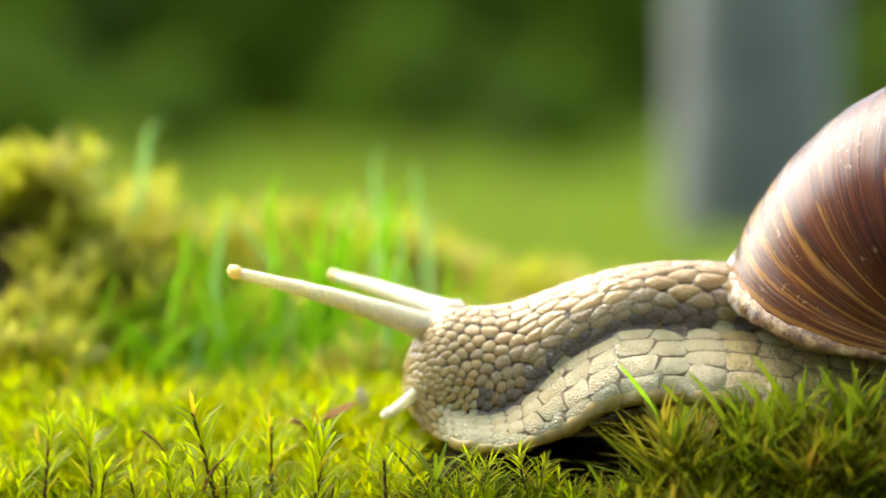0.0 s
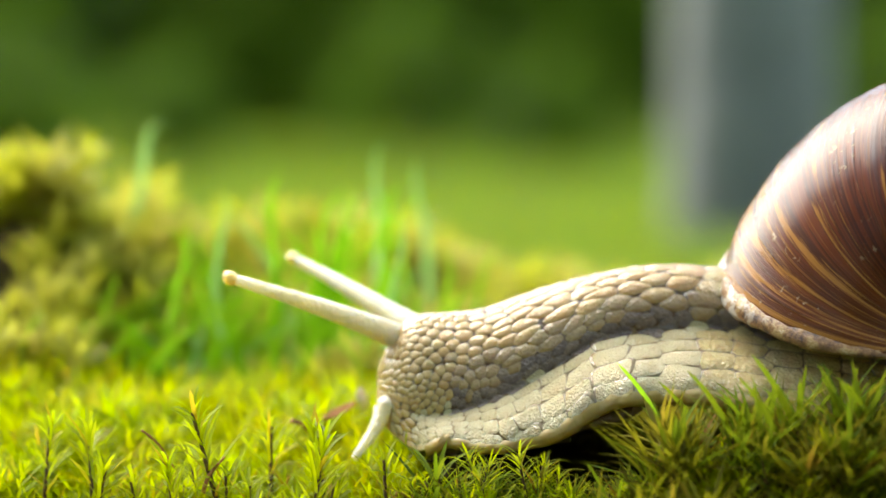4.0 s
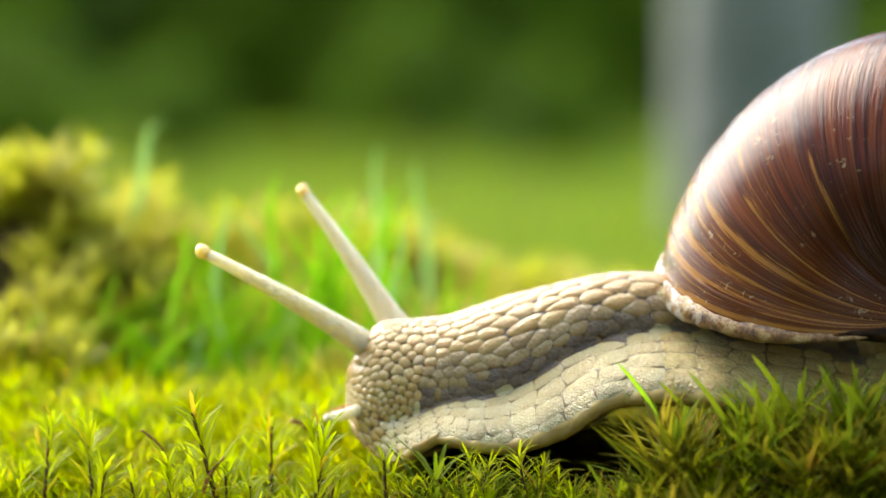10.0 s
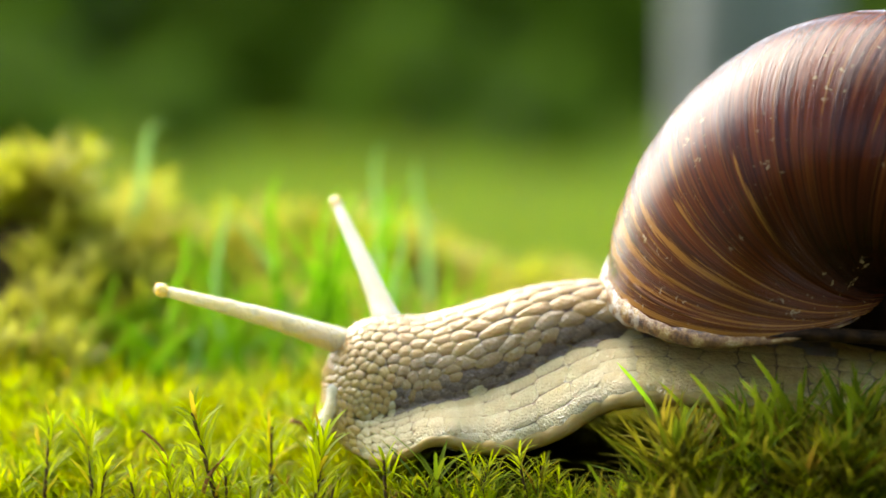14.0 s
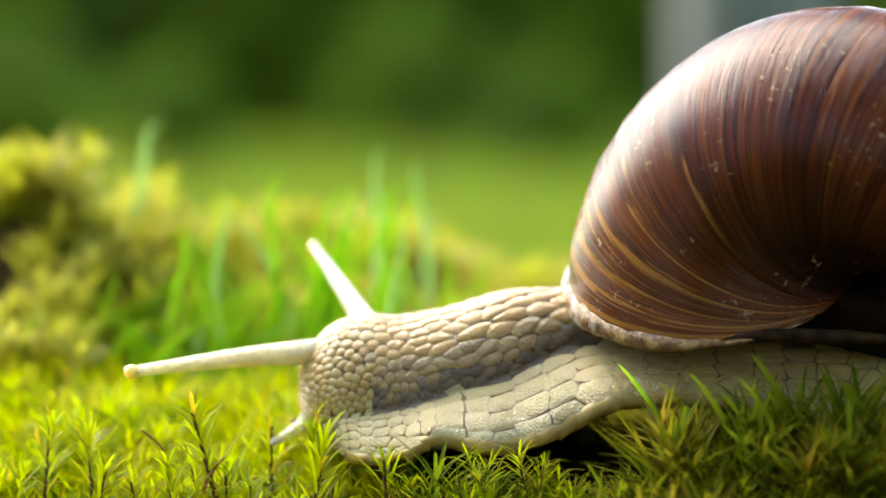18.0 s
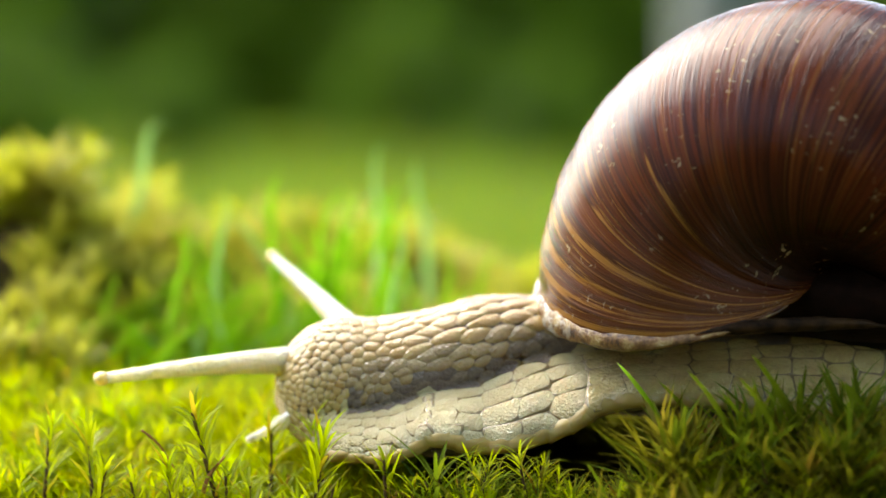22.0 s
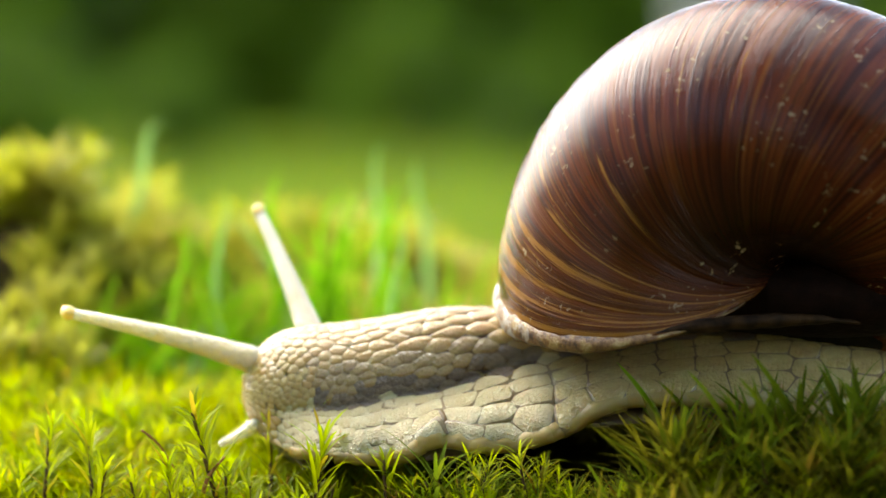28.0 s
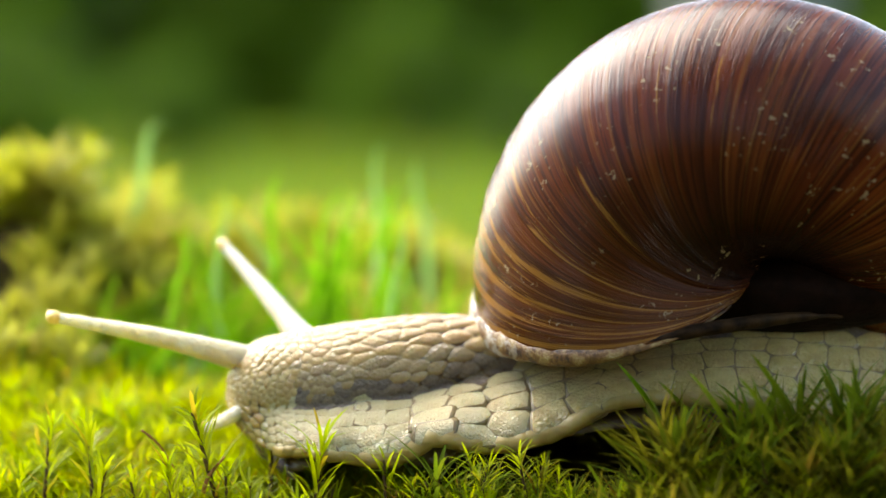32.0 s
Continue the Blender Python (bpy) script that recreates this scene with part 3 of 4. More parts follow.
def tree(x, y, height, r0, bark, leaves, seed, label, low=2.2, count=2200):
    rng = random.Random(seed)
    root = new("tree")
    tagged(root, label, "tree", "forest trees")
    root.location = (x, y, bank(x * 1000, y * 1000) * MM - 0.02)
    bm = bmesh.new()
    trunk_into(bm, height, r0, r0 * 0.35, rng)
    for k in range(7):
        a, z = rng.random() * 6.283, height * rng.uniform(0.45, 0.9)
        q = Matrix.Translation((0, 0, z)) @ Euler((0, radians(rng.uniform(50, 75)), a)).to_matrix().to_4x4()
        bmesh.ops.create_cone(bm, segments=7, radius1=r0 * 0.3, radius2=r0 * 0.06, depth=height * 0.3,
                              matrix=q @ Matrix.Translation((0, 0, height * 0.15)))
    part("trunk", bm, bark, root)
    crown("crown", seed, height * 0.3, low, height * 1.05, count, 0.16, leaves, root)


def shrub(x, y, height, leaves, seed, label, count=1500, size=0.07):
    root = new("shrub")
    tagged(root, label, "shrub", "forest shrubs")
    root.location = (x, y, bank(x * 1000, y * 1000) * MM - 0.02)
    rng = random.Random(seed)
    bm = bmesh.new()
    for k in range(5):
        q = Euler((radians(rng.uniform(-25, 25)), radians(rng.uniform(-25, 25)), 0)).to_matrix().to_4x4()
        bmesh.ops.create_cone(bm, segments=6, radius1=0.02, radius2=0.006, depth=height * 0.9,
                              matrix=q @ Matrix.Translation((0, 0, height * 0.45)))
    part("stem", bm, BARK_DARK, root)
    crown("crown", seed, height * 0.55, 0.05, height, count, size, leaves, root)


tree(0.117, 0.73, 8.0, 0.026, BARK_GREY, BUSH, 31, "slim young tree with smooth grey bark in the clearing", 5.5, 350)
DARK_TREE = "tall forest tree with dark bark and dense leaves"
for i, (x, y, h) in enumerate(((-0.62, 7.0, 8), (-0.2, 9.5, 9), (1.05, 7.5, 9), (2.0, 6.5, 8), (-2.6, 7.5, 9), (3.0, 7.5, 9), (-1.4, 9.5, 9))):
    tree(x, y, h, 0.14, BARK_DARK, BUSH_DARK, 40 + i, DARK_TREE, 5.4, 1500)
# unseen trees behind and beside the viewer, added to block the front sky
for i, (x, y, h) in enumerate(((-3.2, -1.5, 7), (-2.0, -3.6, 8), (0.4, -4.2, 8), (4.5, -5.0, 8), (6.5, -0.4, 7), (6.5, 2.6, 7))):
    tree(x, y, h, 0.15, BARK_DARK, BUSH_DARK, 60 + i, DARK_TREE, 2.6, 2600)
# unseen shrubs, added to cut fill light and darken the shell's reflections
for i, (x, y, h) in enumerate(((-1.5, -1.4, 0.5), (-0.8, -1.7, 0.6), (0.0, -1.0, 0.8), (0.5, -1.2, 0.55), (1.4, -0.9, 0.3), (-2.0, -0.6, 0.6), (1.9, -0.2, 0.35), (1.9, 0.6, 0.4), (-1.4, -0.7, 0.6), (-1.5, 0.0, 0.6), (-1.5, 0.7, 0.6))):
    shrub(x, y, h, BLOCKER_LEAF, 100 + i, "unseen dense dark shrub added to block sky light", 3200, 0.08)
SHRUBS = ("fresh green shrub at the edge of the clearing", "dark green shrub in the forest's shade")
for i, (x, y, h, kind) in enumerate(((-0.78, 4.6, 0.65, 0), (-0.40, 4.9, 0.65, 0), (-0.08, 4.7, 0.65, 0), (0.22, 4.6, 0.65, 0), (0.52, 4.9, 0.65, 1),
                                     (0.85, 4.7, 0.7, 1), (-0.27, 5.3, 0.75, 0), (0.06, 5.2, 0.75, 0), (-0.58, 5.2, 0.75, 0), (-1.2, 4.8, 0.7, 1), (1.25, 4.9, 0.7, 0), (-0.9, 6.2, 1.0, 1), (-0.3, 6.0, 1.0, 1),
                                     (0.3, 6.1, 1.0, 0), (0.95, 6.0, 1.0, 1), (-1.6, 6.2, 1.1, 1), (1.7, 6.2, 1.1, 1), (-0.36, 5.5, 0.85, 0), (-0.52, 6.4, 1.1, 0), (-0.30, 6.6, 1.2, 0), (0.42, 6.6, 1.2, 0))):
    shrub(x, y, h, (BUSH, BUSH_DARK)[kind], 80 + i, SHRUBS[kind], 2600)
for i, (x, y, h) in enumerate(((-0.62, 3.4, 0.22), (-0.34, 3.0, 0.16), (-0.05, 3.3, 0.2), (0.12, 2.8, 0.15), (0.42, 3.2, 0.2), (0.6, 2.9, 0.2), (-0.5, 2.7, 0.14))):
    shrub(x, y, h, BUSH, 120 + i, "low fresh green undergrowth in the clearing", 700, 0.035)


# ---- the snail ----
TIMES = list(range(0, 33, 2))
SLIDE_HEAD = (0, -1.08, -2.3, -3.37, -4.29, -5.05, -6.05, -7.2, -8.23, -9.26, -10.34, -11.33, -12.18, -13.19, -14.24, -14.93, -15.7)
SLIDE_NECK = (0, -1.3, -2.4, -3.5, -4.82, -5.81, -7.12, -8.42, -9.4, -10.49, -11.63, -12.78, -13.62, -14.68, -15.92, -17.07, -18.06)
SLIDE_FOOT = (0, -1.07, -2.12, -2.98, -3.98, -4.74, -5.9, -7.12, -7.82, -9.03, -10.56, -12.02, -13.24, -14.55, -15.84, -17.23, -18.6)
# stations along the body (mm, at the start of the clip), and the heights of back and side groove at four times
ALONG = (-3.6, -2.7, -0.7, 2.3, 5.8, 10.8, 15.8, 20.8, 25.8, 30.8, 40.8, 50.8, 60.8, 70.8)
WHEN = (0, 9, 19, 32)
BACK = ((6.7, 9.2, 11.8, 12.35, 12.65, 14.4, 15.85, 16.4, 16.2, 15.5, 13.5, 11.5, 7.5, 1.5),
        (6.2, 8.2, 10.9, 11.3, 11.7, 13.3, 14.5, 15.5, 15.5, 15.0, 13.2, 11.2, 7.5, 1.5),
        (6.5, 8.5, 10.7, 11.7, 11.6, 12.4, 13.7, 13.9, 13.7, 13.2, 12.4, 12.0, 9.5, 1.5),
        (5.7, 7.7, 9.4, 10.1, 10.6, 11.2, 11.6, 11.6, 11.4, 11.3, 12.2, 12.6, 11.0, 1.5))
GROOVE = ((5.0, 4.5, 3.7, 2.9, 3.5, 7.5, 10.4, 10.7, 10.6, 10.0, 8.5, 6.5, 3.5, 0.7),
          (4.5, 3.2, 2.2, 2.7, 4.1, 5.0, 8.2, 10.0, 10.5, 10.0, 8.5, 6.5, 3.5, 0.7),
          (4.5, 3.5, 2.6, 2.9, 3.5, 4.9, 6.4, 8.7, 9.1, 9.2, 9.8, 10.0, 7.0, 0.7),
          (4.5, 3.9, 3.4, 3.5, 3.5, 4.1, 4.7, 6.2, 7.6, 8.8, 10.6, 11.0, 9.0, 0.7))
HALF = (0.6, 3.0, 4.9, 5.7, 6.0, 6.1, 5.7, 4.9, 4.4, 4.3, 4.5, 4.6, 3.4, 0.8)
FLARE = (0.1, 0.2, 0.4, 2.6, 4.0, 4.3, 5.0, 5.8, 6.3, 6.3, 6.0, 4.6, 2.0, 0.3)
CHIN = (4.5, 2.2, 0.7, -0.3)
CHIN_DROP = (0, -1.8, -0.9, -0.7)
REST_X = (-19, -14, -9, -5.5, -3.4, -1.2, 0.6, 2.5, 5, 8.3, 10.8, 13.8, 16.8, 23, 31, 41, 60)
REST_Z = (-0.4, -0.7, -1.2, -1.5, -0.9, 0.3, 0.3, -0.2, -0.4, 0.2, 1.2, 3.1, 3.9, 3.9, 2.8, 1.0, 0.0)


def over_time(table, m, t):
    """Value at station m and time t of one of the tables of heights."""
    vals = [curve(ALONG, row, m) for row in table]
    return curve(WHEN, vals, t)


def slide(m, v, t):
    """How far the skin has moved along at time t."""
    h, n, f = (curve(TIMES, s, t) for s in (SLIDE_HEAD, SLIDE_NECK, SLIDE_FOOT))
    u = min(max((m - 0.6) / 16.8, 0), 1)
    back = h + (n - h) * u
    if m < 13.1:
        side = h + (f - h) * min(max((m - 0.8) / 12.3, 0), 1)
    else:
        side = f + (0.96 * n - f) * min((m - 13.1) / 13, 1)
    w = min(max((abs(v) - 0.6) / 0.6, 0), 1)
    return back + (side - back) * w


def skin(m, v, t):
    """A point of the snail's skin: station m along, v from the ridge (0) past the side groove (1) to the foot's edge (2); v < 0 on the far side."""
    a = abs(v)
    x = m + slide(m, v, t)
    top, mid, w = over_time(BACK, m, t), over_time(GROOVE, m, t), curve(ALONG, HALF, m)
    rest = curve(REST_X, REST_Z, x)
    if m < 2.3:
        chin = curve((-3.6, -2.5, -0.7, 2.3), CHIN, m) + curve(WHEN, CHIN_DROP, t)
        rest = chin + (rest - chin) * min(max((m + 0.5) / 2.8, 0), 1)
    if m > 55:
        rest *= 1 - min((m - 55) / 15, 1)
    if a <= 1:
        phi = a * radians(97)
        y = w * math.sin(phi)
        z = top + (mid - top) * (1 - math.cos(phi)) / (1 - math.cos(radians(97)))
    else:
        q = a - 1
        ruffle = 0.25 * math.sin(m * 1.1) * q
        y = w * 0.99 + curve(ALONG, FLARE, m) * math.sin(min(q, 1) * 1.5708) + ruffle
        z = mid + (rest - mid) * q
    return at_depth(x, z, -y if v >= 0 else y)


def skin_frame(m, v, t):
    p = skin(m, v, t)
    du = (skin(m + 0.25, v, t) - skin(m - 0.25, v, t)).normalized()
    dv = (skin(m, v + 0.04, t) - skin(m, v - 0.04, t)).normalized()
    n = du.cross(dv).normalized()
    if n.dot(p - Vector((p.x, 0, 0.006))) < 0:
        n = -n
    side = n.cross(du).normalized()
    return p, Matrix((du, side, n)).transposed()


def root_at(t):
    return Vector((curve(TIMES, SLIDE_HEAD, t) * MM, 0, 0))


snail = tagged(new("snail"), "large edible snail with brown striped shell crawling over moss", "snail")
KEYED = []                                    # (thing, rows), keyed at the end


def run_table():
    """Length of skin (mm) from the ridge to v, at stations along the body, when half of the clip has passed."""
    vs = np.linspace(-2, 2, 81)
    ms = np.arange(-4, 71.1, 0.75)
    rows = []
    for m in ms:
        pts = np.array([skin(m, v, 14) for v in vs]) / MM
        run = np.concatenate(([0], np.cumsum(np.linalg.norm(np.diff(pts, axis=0), axis=1))))
        rows.append(run - run[40])
    return ms, vs, np.array(rows)


RUN_M, RUN_V, RUN = run_table()


def run_row(m):
    i = min(max(int((m - RUN_M[0]) / 0.75), 0), len(RUN_M) - 2)
    f = (m - RUN_M[i]) / 0.75
    return RUN[i] * (1 - f) + RUN[i + 1] * f


def scale_size(m, v):
    """Length along the body and width of the skin's scales (mm) at m, v."""
    a = abs(v)
    if a < 1:
        lng = curve((-3.6, 0, 3, 6, 10, 16, 30, 70), (0.66, 0.85, 1.1, 1.5, 2.05, 2.5, 2.8, 3.0), m)
        wid = curve((-3.6, 0, 3, 6, 10, 16, 30, 70), (0.62, 0.76, 0.92, 1.02, 1.1, 1.2, 1.5, 1.8), m)
        near = min(max((a - 0.62) / 0.3, 0), 1)
        lng, wid = lng * (1 - 0.5 * near), wid * (1 - 0.3 * near)
        front = 0.25 * min(max((0.35 - a) / 0.35, 0), 1)
        lng *= 1 - front
    else:
        lng = curve((-3.6, -1, 2, 6, 10, 14, 30, 70), (0.66, 0.75, 1.15, 1.6, 2.2, 2.7, 2.9, 3.4), m)
        wid = curve((-3.6, -1, 2, 6, 10, 14, 30, 70), (0.62, 0.7, 1.0, 1.4, 1.9, 2.3, 2.1, 2.2), m)
        near = min(max((1.22 - a) / 0.2, 0), 1)
        lng, wid = lng * (1 - 0.35 * near), wid * (1 - 0.4 * near)
    k = 1.0 if v > -0.35 else 1.5
    return lng * k, wid * k


def scatter(seed):
    """Seats of the scales: uneven, none nearer to another than their size allows."""
    rng = random.Random(seed)
    got = np.zeros((0, 4))
    for _ in range(26000):
        m = -3.5 + 72.5 * rng.random() ** 1.35
        v = rng.uniform(-1.93, 1.93) if m < 0 else rng.uniform(-1.04, 1.04)
        lng, wid = scale_size(m, v)
        run = float(np.interp(v, RUN_V, run_row(m)))
        if len(got):
            dx = (got[:, 0] - m) / (0.5 * (lng + got[:, 2]))
            there = np.abs(got[:, 0] - m) < 5
            if there.any():
                dy = (np.interp(got[there, 1], RUN_V, run_row(m)) - run) / (0.5 * (wid + got[there, 3]))
                if ((dx[there] ** 2 + dy ** 2) < 0.74).any():
                    continue
        got = np.vstack((got, (m, v, lng, wid)))
    for side in (1, -1):
        m = 0.5
        while m < 69:
            lng = scale_size(m, 1.5 * side)[0] * rng.uniform(0.75, 1.2)
            row = run_row(m)
            low, high = (float(np.interp(q * side, RUN_V, row)) for q in (1.04, 1.92))
            at, slip = low, rng.uniform(-0.2, 0.2)
            while True:
                v = float(np.interp(at, row, RUN_V))
                wid = scale_size(m, v)[1] * rng.uniform(0.72, 1.2) * (0.8 if abs(v) > 1.6 else 1)
                if abs(at + side * wid / 2 - low) > abs(high - low):
                    break
                v = float(np.interp(at + side * wid / 2, row, RUN_V))
                got = np.vstack((got, (m + slip + rng.uniform(-0.09, 0.09) * lng + 0.5 * (abs(v) - 1.4), v, lng, wid)))
                at += side * wid
            m += lng
    return got


def skin_scale(name, m, v, lng, wid, others, parent, material, rng):
    """One raised scale of the skin: fills its seat between its neighbours, domed, its walls running down out of sight."""
    row = run_row(m)
    run = float(np.interp(v, RUN_V, row))
    dx = (others[:, 0] - m) / lng
    dy = (np.interp(others[:, 1], RUN_V, row) - run) / wid
    dist = np.hypot(dx, dy)
    pick = (dist > 1e-6) & (dist < 2.6)
    way, half = np.arctan2(dy[pick], dx[pick]), dist[pick] / 2
    fine = v > -0.35
    sides = 20 if fine and lng > 1.5 else 14 if fine else 10
    th = np.arange(sides) * (2 * math.pi / sides)
    reach = half[None, :] / np.maximum(np.cos(th[:, None] - way[None, :]), 0.02)
    r = np.minimum((np.maximum(reach, 0.05) ** -20).sum(axis=1) ** (-1 / 20), 0.85)
    if abs(v) < 1:
        r = 0.5 * r + 0.25 * (np.roll(r, 1) + np.roll(r, -1))
    # widened by as much as the skin stretches at other times
    def spans(t):
        return (skin(m + 0.4, v, t) - skin(m - 0.4, v, t)).length, (skin(m, v + 0.05, t) - skin(m, v - 0.05, t)).length
    base = spans(14)
    wide = [min(max(spans(t)[k] / base[k] for t in (0, 9, 14, 19, 25, 32)), 1.6) * 1.14 for k in (0, 1)]
    flat = abs(v) > 1 and m > 0
    high = (0.26 if m > 22 else 0.19) * min(lng, wid) ** 0.5 if flat or m > 24 else 0.36 * min(lng, wid) ** 0.8
    power = 3.6 if flat else 2.7
    p0, r0 = skin_frame(m, v, 14)
    inv = r0.inverted()
    steps = (0.28, 0.52, 0.72, 0.82, 0.90, 1.0, 1.03) if fine else (0.5, 0.85, 1.0, 1.03)
    verts = [Vector((0, 0, high * 0.15 * MM))]
    off = Vector((rng.random() * 90, rng.random() * 90, rng.random() * 90))
    for f in steps:
        rise = high * (max(1 - f ** power, 0) ** (1 / 2.1) - 0.85) if f < 1.02 else -1.0
        for k in range(sides):
            x, y = lng * wide[0] * r[k] * f * math.cos(th[k]), wid * wide[1] * r[k] * f * math.sin(th[k])
            vv = min(max(float(np.interp(run + y, row, RUN_V)), -1.99), 1.99)
            p = inv @ (skin(min(max(m + x, -3.6), 70), vv, 14) - p0)
            lump = (0.05 if flat else 0.03) * noise.noise(Vector((x * 1.4, y * 1.4, 0)) + off) if f < 1 else 0
            verts.append(p + Vector((0, 0, (rise + lump) * MM)))
    faces = [(0, 1 + k, 1 + (k + 1) % sides) for k in range(sides)]
    for j in range(len(steps) - 1):
        q = 1 + j * sides
        faces += [(q + k, q + sides + k, q + sides + (k + 1) % sides, q + (k + 1) % sides) for k in range(sides)]
    a, b, c = (verts[i] for i in faces[0])
    if (b - a).cross(c - a).z < 0:
        faces = [f[::-1] for f in faces]
    me = raw_mesh(name, verts, faces, material)
    # outer rings take the furrow colour: pigment plus painted crease shade
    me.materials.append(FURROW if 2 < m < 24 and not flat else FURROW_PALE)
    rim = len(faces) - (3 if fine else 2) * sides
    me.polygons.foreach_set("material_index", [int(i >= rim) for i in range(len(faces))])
    ob = new(name, me)
    ob.parent = parent
    rows = []
    for t in TIMES:
        p, q = skin_frame(m, v, t)
        rows.append((t, Matrix.Translation(p - root_at(t)) @ q.to_4x4()))
    KEYED.append((ob, rows))


def core_part(name, m0, m1, label=""):
    """An inner length of the body, a rounded tube below the tubercles."""
    mid, t = (m0 + m1) / 2, 14
    c = skin(mid, 0.0, t)
    c.z -= 0.005
    bm = bmesh.new()
    rings = []
    n = 6
    for i in range(n + 1):
        m = m0 + (m1 - m0) * i / n
        ring = []
        reach = 1.82 if m1 < 8 else 1.93
        for v in [reach * (k / 11 - 1) for k in range(23)]:
            p, r = skin_frame(min(max(m, -3.0), 69), v, t)
            ring.append(bm.verts.new(p - r.col[2] * (0.0026 if m1 < 3 else 0.0012) - c))
        rings.append(ring)
    for a, b in zip(rings, rings[1:]):
        for k in range(22):
            bm.faces.new((a[k], a[k + 1], b[k + 1], b[k]))
        bm.faces.new((a[22], a[0], b[0], b[22]))
    bm.faces.new(rings[0])
    bm.faces.new(rings[-1][::-1])
    ob = part(name, bm, SKIN_CORE, snail, label)
    base = skin_frame(mid, 0.05, t)[1]
    rows = []
    for tt in TIMES:
        p = skin(mid, 0.0, tt)
        p.z -= 0.005
        low = skin(mid, 1.95, tt).z - skin(mid, 1.95, t).z
        high = skin(mid, 0.0, tt).z - skin(mid, 0.0, t).z
        p.z += min(low - high, 0) * 0.7
        turn = skin_frame(mid, 0.05, tt)[1] @ base.inverted()
        a = math.atan2(turn[0][2], turn[0][0]) * 0.8
        rows.append((tt, Matrix.Translation(p - root_at(tt)) @ Matrix.Rotation(a, 4, "Y")))
    KEYED.append((ob, rows))
    return ob


def build_body():
    rng = random.Random(5)
    head = new("head")
    neck = new("neck")
    foot = new("foot")
    tail = new("tail")
    for ob in (head, neck, foot, tail):
        ob.parent = snail
    for m0, m1 in ((-3.4, 2), (0.5, 6.5), (5, 12), (10.5, 18), (16, 24), (22, 31), (29, 38), (36, 46), (44, 54), (52, 62), (60, 70)):
        core_part("flesh", m0, m1)
    seats = scatter(9)
    for m, v, lng, wid in seats:
        others = seats[np.abs(seats[:, 0] - m) < 9]
        a = abs(v) + rng.uniform(-0.07, 0.07)
        if m < 2.2 and (a < 1 or m < -0.4):
            where, name, look_of = head, "tubercle", SKIN_HEAD
        elif a < 1:
            where, name, look_of = (neck, "scale", SKIN_BACK) if m < 26 else (tail, "scale", SKIN_REAR)
        else:
            where, name, look_of = foot, "plate", SKIN_FOOT if m < 24 + rng.uniform(-2, 2) else SKIN_REAR
        # side groove: browner skin, with the groove's shade painted in
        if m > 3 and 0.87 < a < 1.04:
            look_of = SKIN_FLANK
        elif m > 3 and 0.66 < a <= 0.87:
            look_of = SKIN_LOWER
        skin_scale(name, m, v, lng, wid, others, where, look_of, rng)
    m = 1.0
    while m < 68:
        for side in (1, -1):
            foot_rim(m + 0.8, 1.6, side, foot)
        m += 1.6


def foot_rim(mid, a, side, parent):
    """A length of the foot's lower edge, smooth, turning in under the foot."""
    t0, v0 = 14, 1.80
    centre = 1.9 * side
    p0, frame0 = skin_frame(mid, centre, t0)
    back = frame0.inverted()
    nu, nv = 10, 14
    verts, faces = [], []
    for i in range(nu + 1):
        u = 2 * i / nu - 1
        mm = mid + u * a * 0.72
        for k in range(nv + 1):
            q = k / nv * 1.5
            v = v0 + min(q, 1) * (2.0 - v0)
            p, r = skin_frame(mm, v * side, t0)
            rise = -0.20 + 0.34 * math.sin(min(q * 1.3, 1) * 1.5708) - 0.18 * max(abs(u) - 0.55, 0) ** 2 + 0.03 * noise.noise(Vector((mm * 1.5, v * 4, side)))
            rise += 0.05 * math.cos(mm * 3.3 + noise.noise(Vector((mm * 0.6, 0, 0))))
            p = p + r.col[2] * (rise * MM)
            if q > 1:
                w = (q - 1) / 0.5 * 2.3
                p = p + (Vector((0, side, 0)) * (1 - math.cos(w)) * 0.85 + Vector((0, 0, -1)) * math.sin(w) * 0.6) * MM
            verts.append(back @ (p - p0))
    for i in range(nu):
        for k in range(nv):
            q = i * (nv + 1) + k
            f = (q, q + 1, q + nv + 2, q + nv + 1)
            faces.append(f if side > 0 else f[::-1])
    ob = new("foot_rim", raw_mesh("foot_rim", verts, faces, SKIN_RIM))
    ob.parent = parent
    rows = []
    for t in TIMES:
        p, r = skin_frame(mid, centre, t)
        rows.append((t, Matrix.Translation(p - root_at(t)) @ r.to_4x4()))
    KEYED.append((ob, rows))


build_body()


